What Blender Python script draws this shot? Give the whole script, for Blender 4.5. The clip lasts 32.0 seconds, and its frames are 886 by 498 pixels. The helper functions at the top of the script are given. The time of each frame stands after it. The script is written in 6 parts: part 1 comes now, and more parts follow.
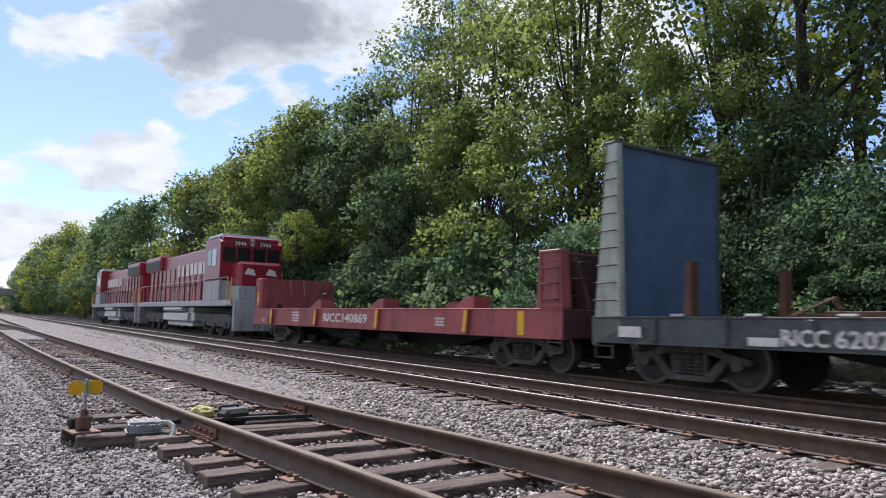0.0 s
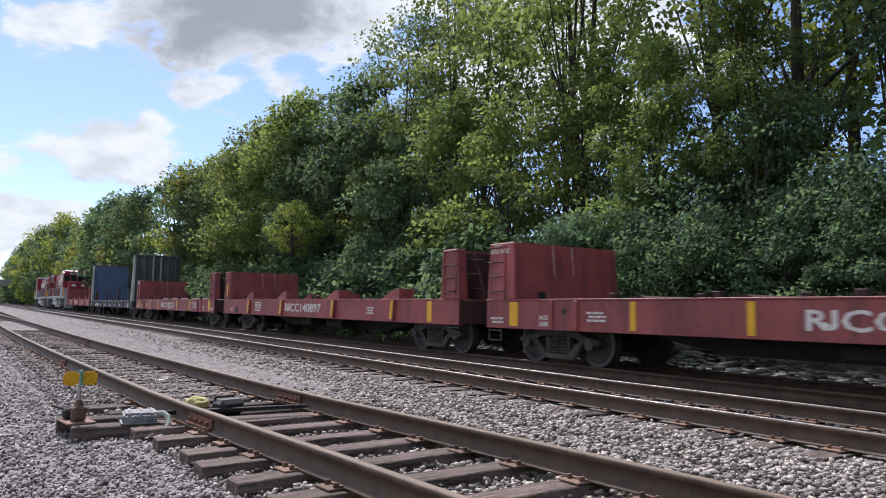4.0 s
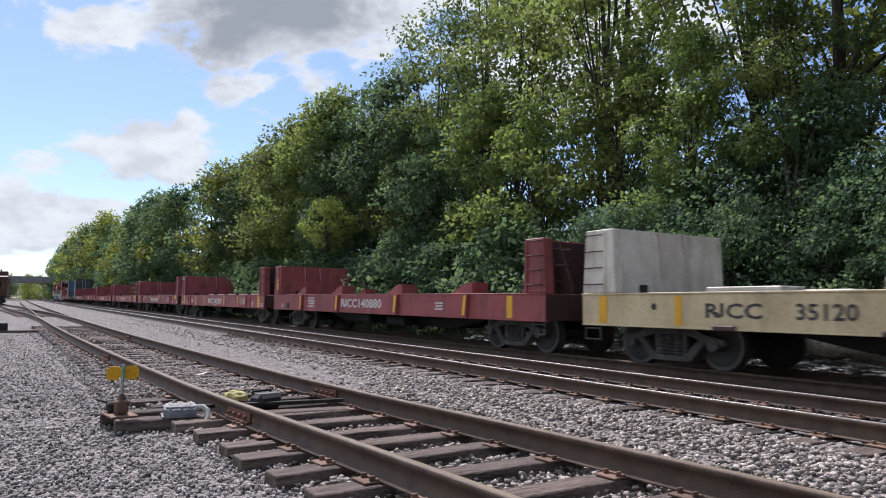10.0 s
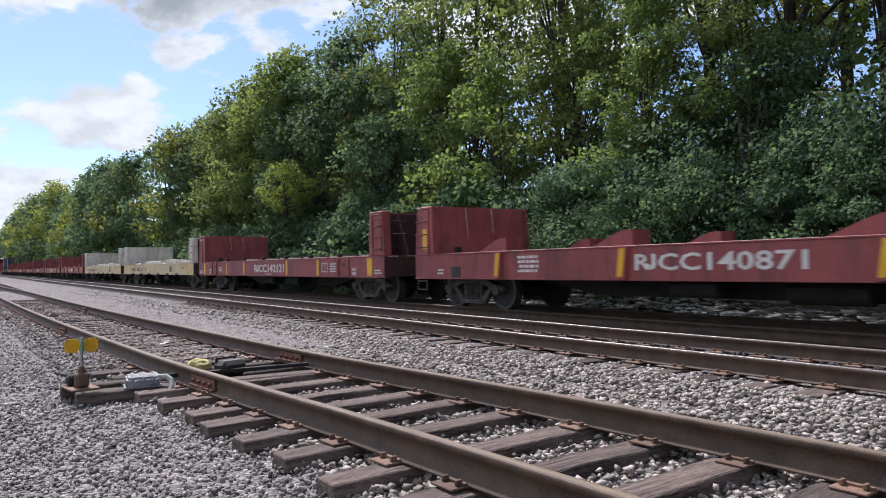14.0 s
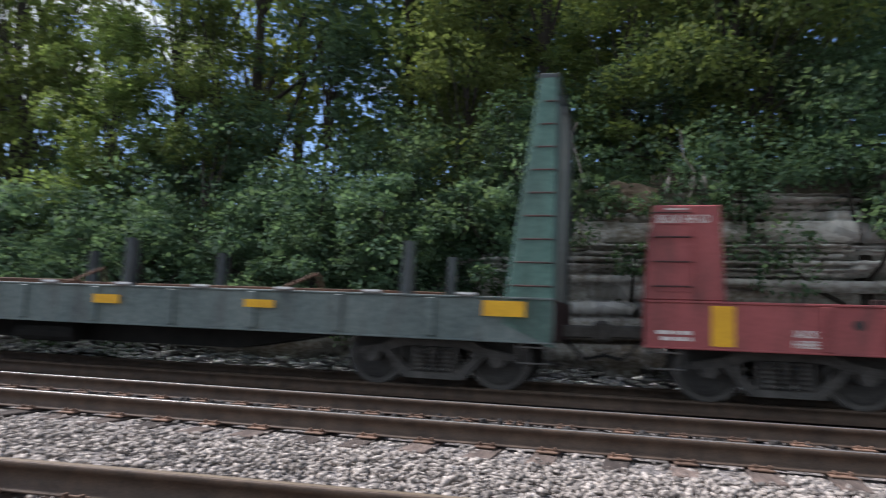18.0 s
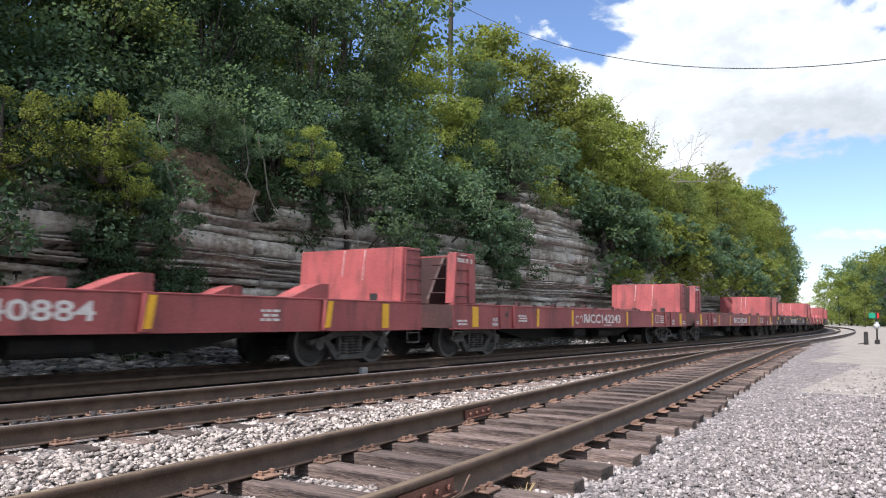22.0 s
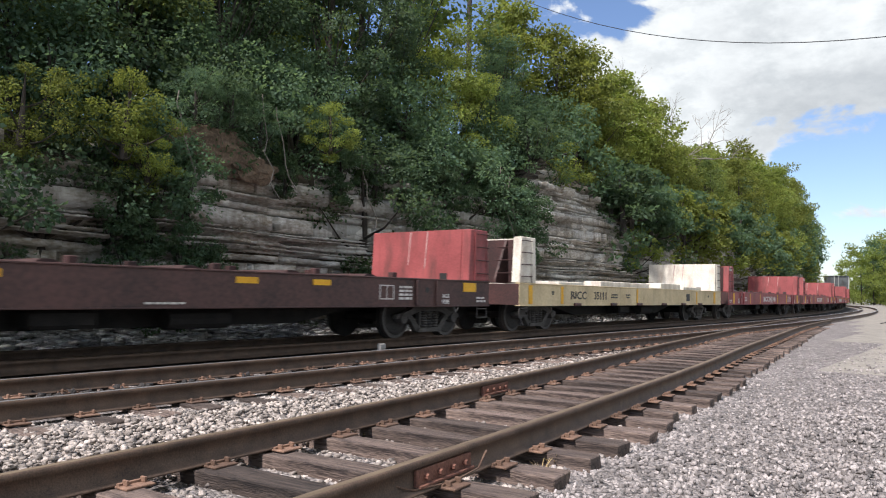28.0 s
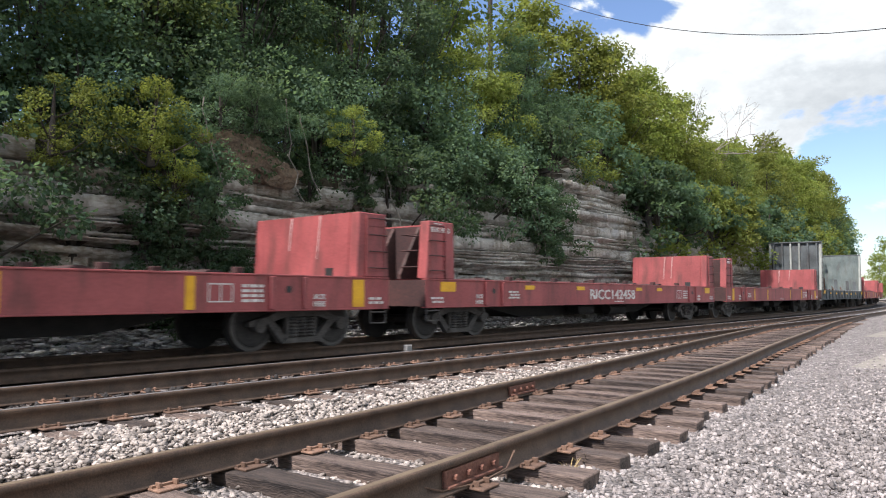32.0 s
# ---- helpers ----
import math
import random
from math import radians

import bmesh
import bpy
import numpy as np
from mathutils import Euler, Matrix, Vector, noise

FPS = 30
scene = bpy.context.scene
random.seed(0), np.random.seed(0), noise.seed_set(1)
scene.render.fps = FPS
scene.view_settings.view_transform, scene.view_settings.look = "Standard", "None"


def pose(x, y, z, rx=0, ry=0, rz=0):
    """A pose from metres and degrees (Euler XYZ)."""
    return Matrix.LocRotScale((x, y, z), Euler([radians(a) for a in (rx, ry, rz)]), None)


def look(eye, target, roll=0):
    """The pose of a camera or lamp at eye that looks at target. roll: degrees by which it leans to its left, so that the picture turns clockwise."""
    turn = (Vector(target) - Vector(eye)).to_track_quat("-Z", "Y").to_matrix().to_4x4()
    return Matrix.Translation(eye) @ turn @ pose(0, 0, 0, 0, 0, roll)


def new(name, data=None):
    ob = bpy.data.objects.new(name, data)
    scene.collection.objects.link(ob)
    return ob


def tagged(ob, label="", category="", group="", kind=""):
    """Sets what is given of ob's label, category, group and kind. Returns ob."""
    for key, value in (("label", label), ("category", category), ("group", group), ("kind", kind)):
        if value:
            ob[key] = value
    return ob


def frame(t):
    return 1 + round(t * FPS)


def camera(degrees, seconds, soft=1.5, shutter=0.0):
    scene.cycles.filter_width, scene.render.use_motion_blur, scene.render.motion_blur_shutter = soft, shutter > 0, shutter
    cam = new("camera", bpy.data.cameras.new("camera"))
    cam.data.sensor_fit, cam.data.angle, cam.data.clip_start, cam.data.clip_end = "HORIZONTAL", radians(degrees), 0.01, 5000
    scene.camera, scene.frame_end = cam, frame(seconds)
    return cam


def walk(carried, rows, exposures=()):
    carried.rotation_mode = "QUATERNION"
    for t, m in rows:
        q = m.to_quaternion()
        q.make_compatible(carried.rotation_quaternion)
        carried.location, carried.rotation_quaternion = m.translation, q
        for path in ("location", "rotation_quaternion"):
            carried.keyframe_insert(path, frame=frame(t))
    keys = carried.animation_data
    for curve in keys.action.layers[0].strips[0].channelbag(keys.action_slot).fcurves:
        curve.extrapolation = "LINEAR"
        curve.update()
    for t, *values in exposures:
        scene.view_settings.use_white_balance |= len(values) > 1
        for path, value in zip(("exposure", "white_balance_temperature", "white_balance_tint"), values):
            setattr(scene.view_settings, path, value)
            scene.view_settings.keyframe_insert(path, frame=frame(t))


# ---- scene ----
cam = camera(63.23, 32.0, soft=1.05, shutter=0.15)
EYE = (0.0, 0.0, 0.965)
PATH = [
    (0, 57.87, 5.83, -1.08), (0.5, 56.71, 5.27, -1.60), (1, 57.34, 5.63, -1.18), (1.5, 57.83, 5.23, -1.20),
    (2, 57.42, 5.47, -1.48), (2.5, 56.79, 5.16, -1.42), (3, 57.01, 5.14, -1.21), (3.5, 57.10, 5.04, -1.06),
    (5.5, 59.36, 5.15, -1.05), (6, 59.74, 4.72, -0.63), (6.5, 61.81, 5.04, -0.25), (7, 61.12, 4.46, -0.04),
    (7.5, 61.49, 5.11, 0.66), (8, 60.35, 6.00, -0.59), (8.5, 58.93, 4.13, -0.43), (9, 58.38, 3.79, -0.88),
    (9.5, 59.36, 4.34, -0.23), (10, 60.17, 4.62, -0.77), (10.5, 60.29, 4.76, -0.06), (11, 61.93, 3.70, 0.90),
    (11.5, 60.94, 3.16, 1.08), (12, 59.44, 2.26, 1.05), (12.5, 57.83, 1.38, 0.86), (13, 57.01, 1.38, 1.08),
    (13.5, 57.08, 1.43, 1.10), (15.5, 58.10, 2.76, 0.95), (16, 58.33, 4.17, 0.91), (16.5, 58.40, 4.36, -0.37),
    (17, 54.67, 3.76, -0.32), (17.5, 39.07, 4.97, -1.99), (18, 15.49, 5.35, -1.96), (18.5, -11.14, 5.23, -0.82),
    (19, -25.31, 4.32, 0.02), (19.5, -36.98, 2.72, -2.66), (20, -46.62, 4.47, -1.44), (20.5, -53.73, 6.43, -0.39),
    (21, -54.26, 8.68, -0.54), (21.5, -53.93, 6.65, -0.77), (22, -54.13, 5.34, -0.74), (22.5, -55.30, 5.48, -1.58),
    (23, -55.90, 5.26, -2.64), (23.5, -55.09, 4.18, -1.99), (24, -55.37, 3.62, -2.13), (24.5, -55.95, 3.50, -2.38),
    (25, -56.06, 3.51, -2.21), (25.5, -56.04, 3.21, -1.95), (26, -53.95, 3.35, -1.41), (26.5, -52.18, 3.00, -1.93),
    (28.5, -52.76, 3.66, -0.82), (29, -52.13, 3.59, -0.67), (29.5, -51.64, 3.96, -1.36), (30, -50.15, 3.88, -2.08),
    (30.5, -50.20, 3.50, -1.82), (31, -49.94, 3.20, -0.99), (31.5, -48.94, 3.64, -0.08), (32, -50.72, 3.52, -0.22)]
walk(cam, [(t, pose(*EYE, 90 + pitch, roll, yaw)) for t, yaw, pitch, roll in PATH],
     exposures=[(0.0, 0.46, 6000, 20), (3.5, 0.44, 6000, 20), (6.0, 0.28, 6000, 20), (9.0, 0.3, 6000, 20), (13.0, 0.4, 6000, 20), (16.0, 0.46, 6000, 20), (18.0, 0.46, 5950, 16), (19.0, 0.82, 6250, 19),
                (20.0, 1.12, 6400, 22), (21.0, 0.9, 6150, 18), (22.0, 0.76, 6100, 18), (23.5, 0.6, 6200, 17), (29.0, 0.54, 6300, 17), (31.0, 0.6, 6300, 17), (32.0, 0.76, 6300, 17)])

# ---------------------------------------------------------------- light
world = bpy.data.worlds.new("sky")
scene.world = world
world.use_nodes = True
SUN_AZ, SUN_EL = -86.0, 52.0   # degrees clockwise from +Y, and above the horizon


def direction(az, el):
    a, e = radians(az), radians(el)
    return (math.sin(a) * math.cos(e), math.cos(a) * math.cos(e), math.sin(e))


# cloud banks: azimuth, elevation, half width in degrees, flattening, strength
SHADES = [(-73, 22.5, 11.5, 1.6, 0.42), (-80, 19.5, 5, 1.5, 0.16), (-83, 9.4, 5, 3.4, 0.07), (83, 12.8, 11, 2.3, 0.38), (77, 18.5, 12, 1.4, 0.17), (70, 15, 5, 1.6, 0.1), (20, 40, 22, 1.5, 0.3), (-150, 40, 24, 1.5, 0.3), (140, 35, 20, 1.5, 0.3)]
# the wide banks at -150, 140 and 170 are unseen, added as fill light
BANKS = [(-50, 21, 15, 1.3, 0.34), (-87.5, 18.5, 4.2, 1.3, 0.30), (-74, 22.5, 13.0, 1.6, 0.42), (-82, 11.6, 8.3, 2.6, 0.35), (-91.5, 6.4, 5.2, 1.2, 0.31), (-85.5, 6.6, 3.0, 2.2, 0.2),
         (76, 18, 13, 1.45, 0.40), (89, 17, 10, 1.5, 0.36), (68, 14, 8, 1.4, 0.3), (84.5, 6.2, 3.2, 2.4, 0.2), (20, 40, 26, 1.5, 0.3), (-150, 40, 46, 1.3, 0.34),
         (140, 35, 44, 1.3, 0.34), (-20, 65, 24, 1.2, 0.25), (170, 22, 40, 1.4, 0.32), (110, 10, 10, 2.2, 0.25), (-120, 12, 12, 2.2, 0.25)]


def build_sky():
    nt = world.node_tree
    nt.nodes.clear()
    N, K = nt.nodes.new, nt.links.new

    def m(op, a, b):
        n = N("ShaderNodeMath")
        n.operation = op
        for sock, v in zip(n.inputs, (a, b)):
            if isinstance(v, (int, float)):
                sock.default_value = v
            else:
                K(v, sock)
        return n.outputs[0]

    out, bg = N("ShaderNodeOutputWorld"), N("ShaderNodeBackground")
    sky = N("ShaderNodeTexSky")
    sky.sky_type, sky.sun_disc = "NISHITA", False
    sky.sun_elevation, sky.sun_rotation = radians(SUN_EL), radians(SUN_AZ)
    sky.air_density, sky.dust_density = 1.0, 0.5
    gain = N("ShaderNodeMix")
    gain.data_type, gain.blend_type = "RGBA", "MULTIPLY"
    gain.inputs[0].default_value = 1.0
    gain.inputs[7].default_value = (SKY_GAIN * 0.93, SKY_GAIN * 1.0, SKY_GAIN * 1.08, 1)
    K(sky.outputs[0], gain.inputs[6])
    co = N("ShaderNodeTexCoord")
    way = co.outputs["Generated"]
    squash = N("ShaderNodeMapping")
    squash.inputs["Scale"].default_value = (1, 1, 1.9)
    K(way, squash.inputs[0])
    puff = N("ShaderNodeTexNoise")
    puff.inputs["Scale"].default_value, puff.inputs["Detail"].default_value = 7.5, 12
    puff.inputs["Roughness"].default_value, puff.inputs["Distortion"].default_value = 0.56, 0.25
    K(squash.outputs[0], puff.inputs["Vector"])
    def swell(banks, edge):
        total = m("MULTIPLY", puff.outputs[0], 0.95)
        for az, el, half, flat, gainb in banks:
            c = direction(az, el)
            d = N("ShaderNodeVectorMath"); d.operation = "SUBTRACT"
            K(way, d.inputs[0]); d.inputs[1].default_value = c
            sc = N("ShaderNodeVectorMath"); sc.operation = "MULTIPLY"
            sc.inputs[1].default_value = (1, 1, flat)
            K(d.outputs[0], sc.inputs[0])
            ln = N("ShaderNodeVectorMath"); ln.operation = "LENGTH"
            K(sc.outputs[0], ln.inputs[0])
            mr = N("ShaderNodeMapRange"); mr.interpolation_type = "SMOOTHSTEP"
            mr.inputs["From Min"].default_value, mr.inputs["From Max"].default_value = 0.0, radians(half) * 1.25
            mr.inputs["To Min"].default_value, mr.inputs["To Max"].default_value = gainb, 0.0
            K(ln.outputs["Value"], mr.inputs[0])
            total = m("ADD", total, mr.outputs[0])
        out_range = N("ShaderNodeMapRange"); out_range.interpolation_type = "SMOOTHSTEP"
        out_range.inputs["From Min"].default_value, out_range.inputs["From Max"].default_value = edge
        K(total, out_range.inputs[0])
        return out_range

    cover = swell(BANKS, CLOUD_EDGE)
    thick = swell(SHADES, (0.58, 0.88))
    # thick cloud towards the sun is seen from its shaded side
    dot = N("ShaderNodeVectorMath"); dot.operation = "DOT_PRODUCT"
    K(way, dot.inputs[0]); dot.inputs[1].default_value = direction(SUN_AZ, SUN_EL)
    side = N("ShaderNodeMapRange")
    side.inputs["From Min"].default_value, side.inputs["From Max"].default_value = -0.3, 0.6
    side.inputs["To Min"].default_value, side.inputs["To Max"].default_value = 0.5, 0.95
    K(dot.outputs["Value"], side.inputs[0])
    grey = m("MULTIPLY", thick.outputs[0], side.outputs[0])
    billow = N("ShaderNodeTexNoise")
    billow.inputs["Scale"].default_value, billow.inputs["Detail"].default_value, billow.inputs["Roughness"].default_value = 15, 8, 0.6
    K(squash.outputs[0], billow.inputs["Vector"])
    lit = N("ShaderNodeMapRange"); lit.interpolation_type = "SMOOTHSTEP"
    lit.inputs["From Min"].default_value, lit.inputs["From Max"].default_value = 0.34, 0.62
    K(billow.outputs[0], lit.inputs[0])
    puffs = N("ShaderNodeMix"); puffs.data_type = "RGBA"
    puffs.inputs[6].default_value, puffs.inputs[7].default_value = (0.53, 0.575, 0.56, 1), (0.68, 0.725, 0.695, 1)
    K(lit.outputs[0], puffs.inputs[0])
    shade = N("ShaderNodeMix"); shade.data_type = "RGBA"
    K(puffs.outputs[2], shade.inputs[6])
    shade.inputs[7].default_value = (0.265, 0.295, 0.305, 1)
    K(grey, shade.inputs[0])
    mix = N("ShaderNodeMix"); mix.data_type = "RGBA"
    K(cover.outputs[0], mix.inputs[0]); K(gain.outputs[2], mix.inputs[6]); K(shade.outputs[2], mix.inputs[7])
    K(mix.outputs[2], bg.inputs[0])
    bg.inputs[1].default_value = 1.0
    K(bg.outputs[0], out.inputs[0])


CLOUD_EDGE = (0.60, 0.685)
SKY_GAIN = 0.104
build_sky()
sun = new("sun", bpy.data.lights.new("sun", "SUN"))
sun.data.energy, sun.data.angle, sun.data.color = 4.9, radians(5), (1.0, 0.95, 0.86)
_az, _el = radians(SUN_AZ), radians(SUN_EL)
sun.matrix_world = look((40 * math.sin(_az) * math.cos(_el), 40 * math.cos(_az) * math.cos(_el), 40 * math.sin(_el)), (0, 0, 0))

# ---------------------------------------------------------------- materials


def mat(name, dark, light, rough=0.7, metal=0.0, scale=8.0, fine=60.0, bump=0.15, spread=0.5, island=0.0, per_object=0.0,
        stretch=(1, 1, 1), leaf=False, edge=(0.35, 0.65), dist=0.02, grime=0.0, cells=0.0, rust=(0.045, 0.028, 0.024), tones=(0.45, 1.5)):
    """Two noises, coarse and fine, blend two base colours and raise a fine relief."""
    m = bpy.data.materials.new(name)
    m.use_nodes = True
    nt = m.node_tree
    N, K = nt.nodes.new, nt.links.new
    p = nt.nodes["Principled BSDF"]
    p.inputs["Roughness"].default_value, p.inputs["Metallic"].default_value = rough, metal
    co, mp = N("ShaderNodeTexCoord"), N("ShaderNodeMapping")
    mp.inputs["Scale"].default_value = stretch
    K(co.outputs["Object"], mp.inputs[0])
    a, b = N("ShaderNodeTexNoise"), N("ShaderNodeTexNoise")
    a.inputs["Scale"].default_value, a.inputs["Detail"].default_value = scale, 5
    b.inputs["Scale"].default_value, b.inputs["Detail"].default_value = fine, 3
    K(mp.outputs[0], a.inputs["Vector"]); K(mp.outputs[0], b.inputs["Vector"])
    mixn = N("ShaderNodeMix"); mixn.data_type = "FLOAT"
    mixn.inputs[0].default_value = spread
    K(a.outputs[0], mixn.inputs[2]); K(b.outputs[0], mixn.inputs[3])
    ramp = N("ShaderNodeValToRGB")
    ramp.color_ramp.elements[0].position, ramp.color_ramp.elements[1].position = edge
    ramp.color_ramp.elements[0].color, ramp.color_ramp.elements[1].color = (*dark, 1), (*light, 1)
    K(mixn.outputs[0], ramp.inputs[0])
    colour = ramp.outputs[0]
    for amount, node, sock in ((island, "ShaderNodeNewGeometry", "Random Per Island"), (per_object, "ShaderNodeObjectInfo", "Random")):
        if amount:
            src = N(node)
            rng = N("ShaderNodeMapRange")
            rng.inputs["To Min"].default_value, rng.inputs["To Max"].default_value = 1 - amount, 1 + amount
            K(src.outputs[sock], rng.inputs[0])
            hsv = N("ShaderNodeHueSaturation")
            K(rng.outputs[0], hsv.inputs["Value"])
            K(colour, hsv.inputs["Color"])
            if leaf:
                hue = N("ShaderNodeMapRange")
                hue.inputs["To Min"].default_value, hue.inputs["To Max"].default_value = 0.5 - amount * 0.06, 0.5 + amount * 0.04
                K(src.outputs[sock], hue.inputs[0]); K(hue.outputs[0], hsv.inputs["Hue"])
            colour = hsv.outputs[0]
    pebble = None
    if cells:
        # single pebbles: each with a tone of its own, sunk joints between
        pebble = N("ShaderNodeTexVoronoi")
        pebble.inputs["Scale"].default_value = cells
        K(mp.outputs[0], pebble.inputs["Vector"])
        tone, sep, hv = N("ShaderNodeMapRange"), N("ShaderNodeSeparateColor"), N("ShaderNodeHueSaturation")
        tone.inputs["To Min"].default_value, tone.inputs["To Max"].default_value = tones
        K(pebble.outputs["Color"], sep.inputs[0]); K(sep.outputs[0], tone.inputs[0])
        K(tone.outputs[0], hv.inputs["Value"]); K(colour, hv.inputs["Color"])
        colour = hv.outputs[0]
    if grime:
        # soot and rust streaks that run down the paint, in uneven patches
        gm = N("ShaderNodeMapping")
        gm.inputs["Scale"].default_value = (2.2, 2.2, 0.45)
        K(co.outputs["Object"], gm.inputs[0])
        g1 = N("ShaderNodeTexNoise")
        g1.inputs["Scale"].default_value, g1.inputs["Detail"].default_value, g1.inputs["Roughness"].default_value = 1.6, 7, 0.65
        K(gm.outputs[0], g1.inputs["Vector"])
        gr = N("ShaderNodeMapRange")
        gr.inputs["From Min"].default_value, gr.inputs["From Max"].default_value = 0.47, 0.72
        gr.inputs["To Max"].default_value = grime
        K(g1.outputs[0], gr.inputs[0])
        gx = N("ShaderNodeMix"); gx.data_type = "RGBA"
        gx.inputs[7].default_value = (*rust, 1)
        K(gr.outputs[0], gx.inputs[0]); K(colour, gx.inputs[6])
        colour = gx.outputs[2]
    K(colour, p.inputs["Base Color"])
    if bump:
        bp = N("ShaderNodeBump")
        bp.inputs["Strength"].default_value, bp.inputs["Distance"].default_value = bump, dist
        K(mixn.outputs[0], bp.inputs["Height"]); K(bp.outputs[0], p.inputs["Normal"])
        if pebble:
            bp.invert = True
            K(pebble.outputs["Distance"], bp.inputs["Height"])
    if leaf:
        p.inputs["Specular IOR Level"].default_value = 0.12
        tr, ms = N("ShaderNodeBsdfTranslucent"), N("ShaderNodeMixShader")
        ms.inputs[0].default_value = 0.5
        glow = N("ShaderNodeMix"); glow.data_type, glow.blend_type = "RGBA", "MULTIPLY"
        glow.inputs[0].default_value, glow.inputs[7].default_value = 1.0, (1.65, 1.6, 1.0, 1)
        K(colour, glow.inputs[6])
        K(glow.outputs[2], tr.inputs[0]); K(p.outputs[0], ms.inputs[1]); K(tr.outputs[0], ms.inputs[2])
        K(ms.outputs[0], nt.nodes["Material Output"].inputs[0])
    return m


M_GRAVEL = mat("gravel_ground", (0.09, 0.08, 0.076), (0.30, 0.27, 0.256), 0.95, scale=5, fine=40, bump=1.0, spread=0.5, dist=0.03, cells=34)
M_STONE = mat("ballast_stone", (0.16, 0.136, 0.12), (0.455, 0.402, 0.362), 0.88, scale=9, fine=80, bump=0.5, island=0.55)
M_FINE = mat("fine_stone", (0.135, 0.12, 0.115), (0.34, 0.308, 0.295), 0.88, scale=9, fine=80, bump=0.4, island=0.6)
M_DARKBALLAST = mat("dark_ballast", (0.012, 0.011, 0.011), (0.045, 0.04, 0.038), 0.95, scale=10, fine=45, bump=0.9, spread=0.6, dist=0.03)
M_SOIL = mat("soil", (0.03, 0.025, 0.018), (0.09, 0.075, 0.05), 0.95, scale=1.5, fine=20, bump=0.6)
M_RAIL = mat("rail_steel", (0.045, 0.029, 0.021), (0.125, 0.08, 0.054), 0.7, 0.15, scale=6, fine=90, bump=0.25)
M_SHINE = mat("rail_head", (0.36, 0.345, 0.335), (0.56, 0.54, 0.525), 0.34, 0.75, scale=3, fine=60, bump=0.02, stretch=(0.2, 4, 4))
M_DULLHEAD = mat("rail_head_dull", (0.09, 0.064, 0.042), (0.20, 0.15, 0.10), 0.75, 0.1, scale=3, fine=60, bump=0.05, stretch=(0.2, 4, 4))
M_PLATE = mat("rusty_plate", (0.085, 0.047, 0.032), (0.23, 0.14, 0.095), 0.85, 0.1, scale=10, fine=90, bump=0.3, per_object=0.35)
M_JOINT = mat("rusty_joint_bar", (0.085, 0.034, 0.024), (0.22, 0.10, 0.068), 0.85, 0.1, scale=8, fine=70, bump=0.4, per_object=0.25)
M_TIE = mat("weathered_tie", (0.018, 0.012, 0.011), (0.20, 0.148, 0.122), 0.92, scale=3.2, fine=26, bump=1.0, spread=0.45, stretch=(7, 0.5, 7), per_object=0.6, dist=0.025, edge=(0.37, 0.66))
M_REDCAR = mat("oxide_red_paint", (0.205, 0.042, 0.043), (0.36, 0.085, 0.084), 0.6, 0.0, scale=0.9, fine=25, bump=0.08, spread=0.35, per_object=0.14, grime=0.7)
M_REDDULL = mat("dark_red_paint", (0.02, 0.011, 0.011), (0.07, 0.026, 0.024), 0.8, 0.0, scale=1.2, fine=25, bump=0.1)
M_CREAM = mat("cream_paint", (0.44, 0.34, 0.19), (0.68, 0.555, 0.34), 0.6, 0.0, scale=1.2, fine=20, bump=0.08, spread=0.4, grime=0.28)
M_DARKCAR = mat("brown_black_paint", (0.028, 0.017, 0.016), (0.10, 0.046, 0.04), 0.65, 0.0, scale=1.0, fine=20, bump=0.08)
M_GREYCAR = mat("grey_green_paint", (0.06, 0.085, 0.085), (0.17, 0.20, 0.19), 0.65, 0.0, scale=1.0, fine=20, bump=0.1, grime=0.6)
M_GREENCAR = mat("faded_green_paint", (0.06, 0.13, 0.11), (0.14, 0.25, 0.21), 0.65, 0.0, scale=1.0, fine=20, bump=0.1, grime=0.5)
M_BLUE = mat("blue_tarp", (0.06, 0.10, 0.18), (0.095, 0.15, 0.25), 0.7, 0.0, scale=1.5, fine=18, bump=0.3)
M_POSTPALE = mat("pale_green_grey_paint", (0.27, 0.30, 0.26), (0.45, 0.49, 0.43), 0.65, 0.0, scale=2, fine=30, bump=0.15, grime=0.6)
M_CONCRETEPALE = mat("pale_weathered_panel", (0.50, 0.45, 0.37), (0.78, 0.745, 0.665), 0.7, 0.0, scale=2, fine=30, bump=0.15, grime=0.5, rust=(0.17, 0.085, 0.045))
M_YELLOW = mat("reflective_yellow", (0.62, 0.30, 0.004), (0.84, 0.46, 0.008), 0.5, 0.0, scale=3, fine=40, bump=0.03)
M_WHITE = mat("white_stencil", (0.50, 0.46, 0.44), (0.78, 0.74, 0.71), 0.6, 0.0, scale=8, fine=60, bump=0.0)
M_BLACKTEXT = mat("black_stencil", (0.02, 0.02, 0.02), (0.06, 0.055, 0.05), 0.6, 0.0, scale=8, fine=60, bump=0.0)
M_UNDER = mat("sooty_underframe", (0.008, 0.008, 0.008), (0.03, 0.027, 0.025), 0.8, 0.2, scale=5, fine=40, bump=0.2)
M_TRUCK = mat("dusty_cast_steel", (0.032, 0.028, 0.026), (0.13, 0.12, 0.112), 0.85, 0.0, scale=4, fine=40, bump=0.2)
M_WHEEL = mat("wheel_steel", (0.016, 0.014, 0.014), (0.06, 0.054, 0.05), 0.8, 0.0, scale=4, fine=40, bump=0.1)
M_BARE = mat("bare_steel", (0.25, 0.25, 0.26), (0.45, 0.45, 0.46), 0.35, 0.8, scale=4, fine=40, bump=0.05)
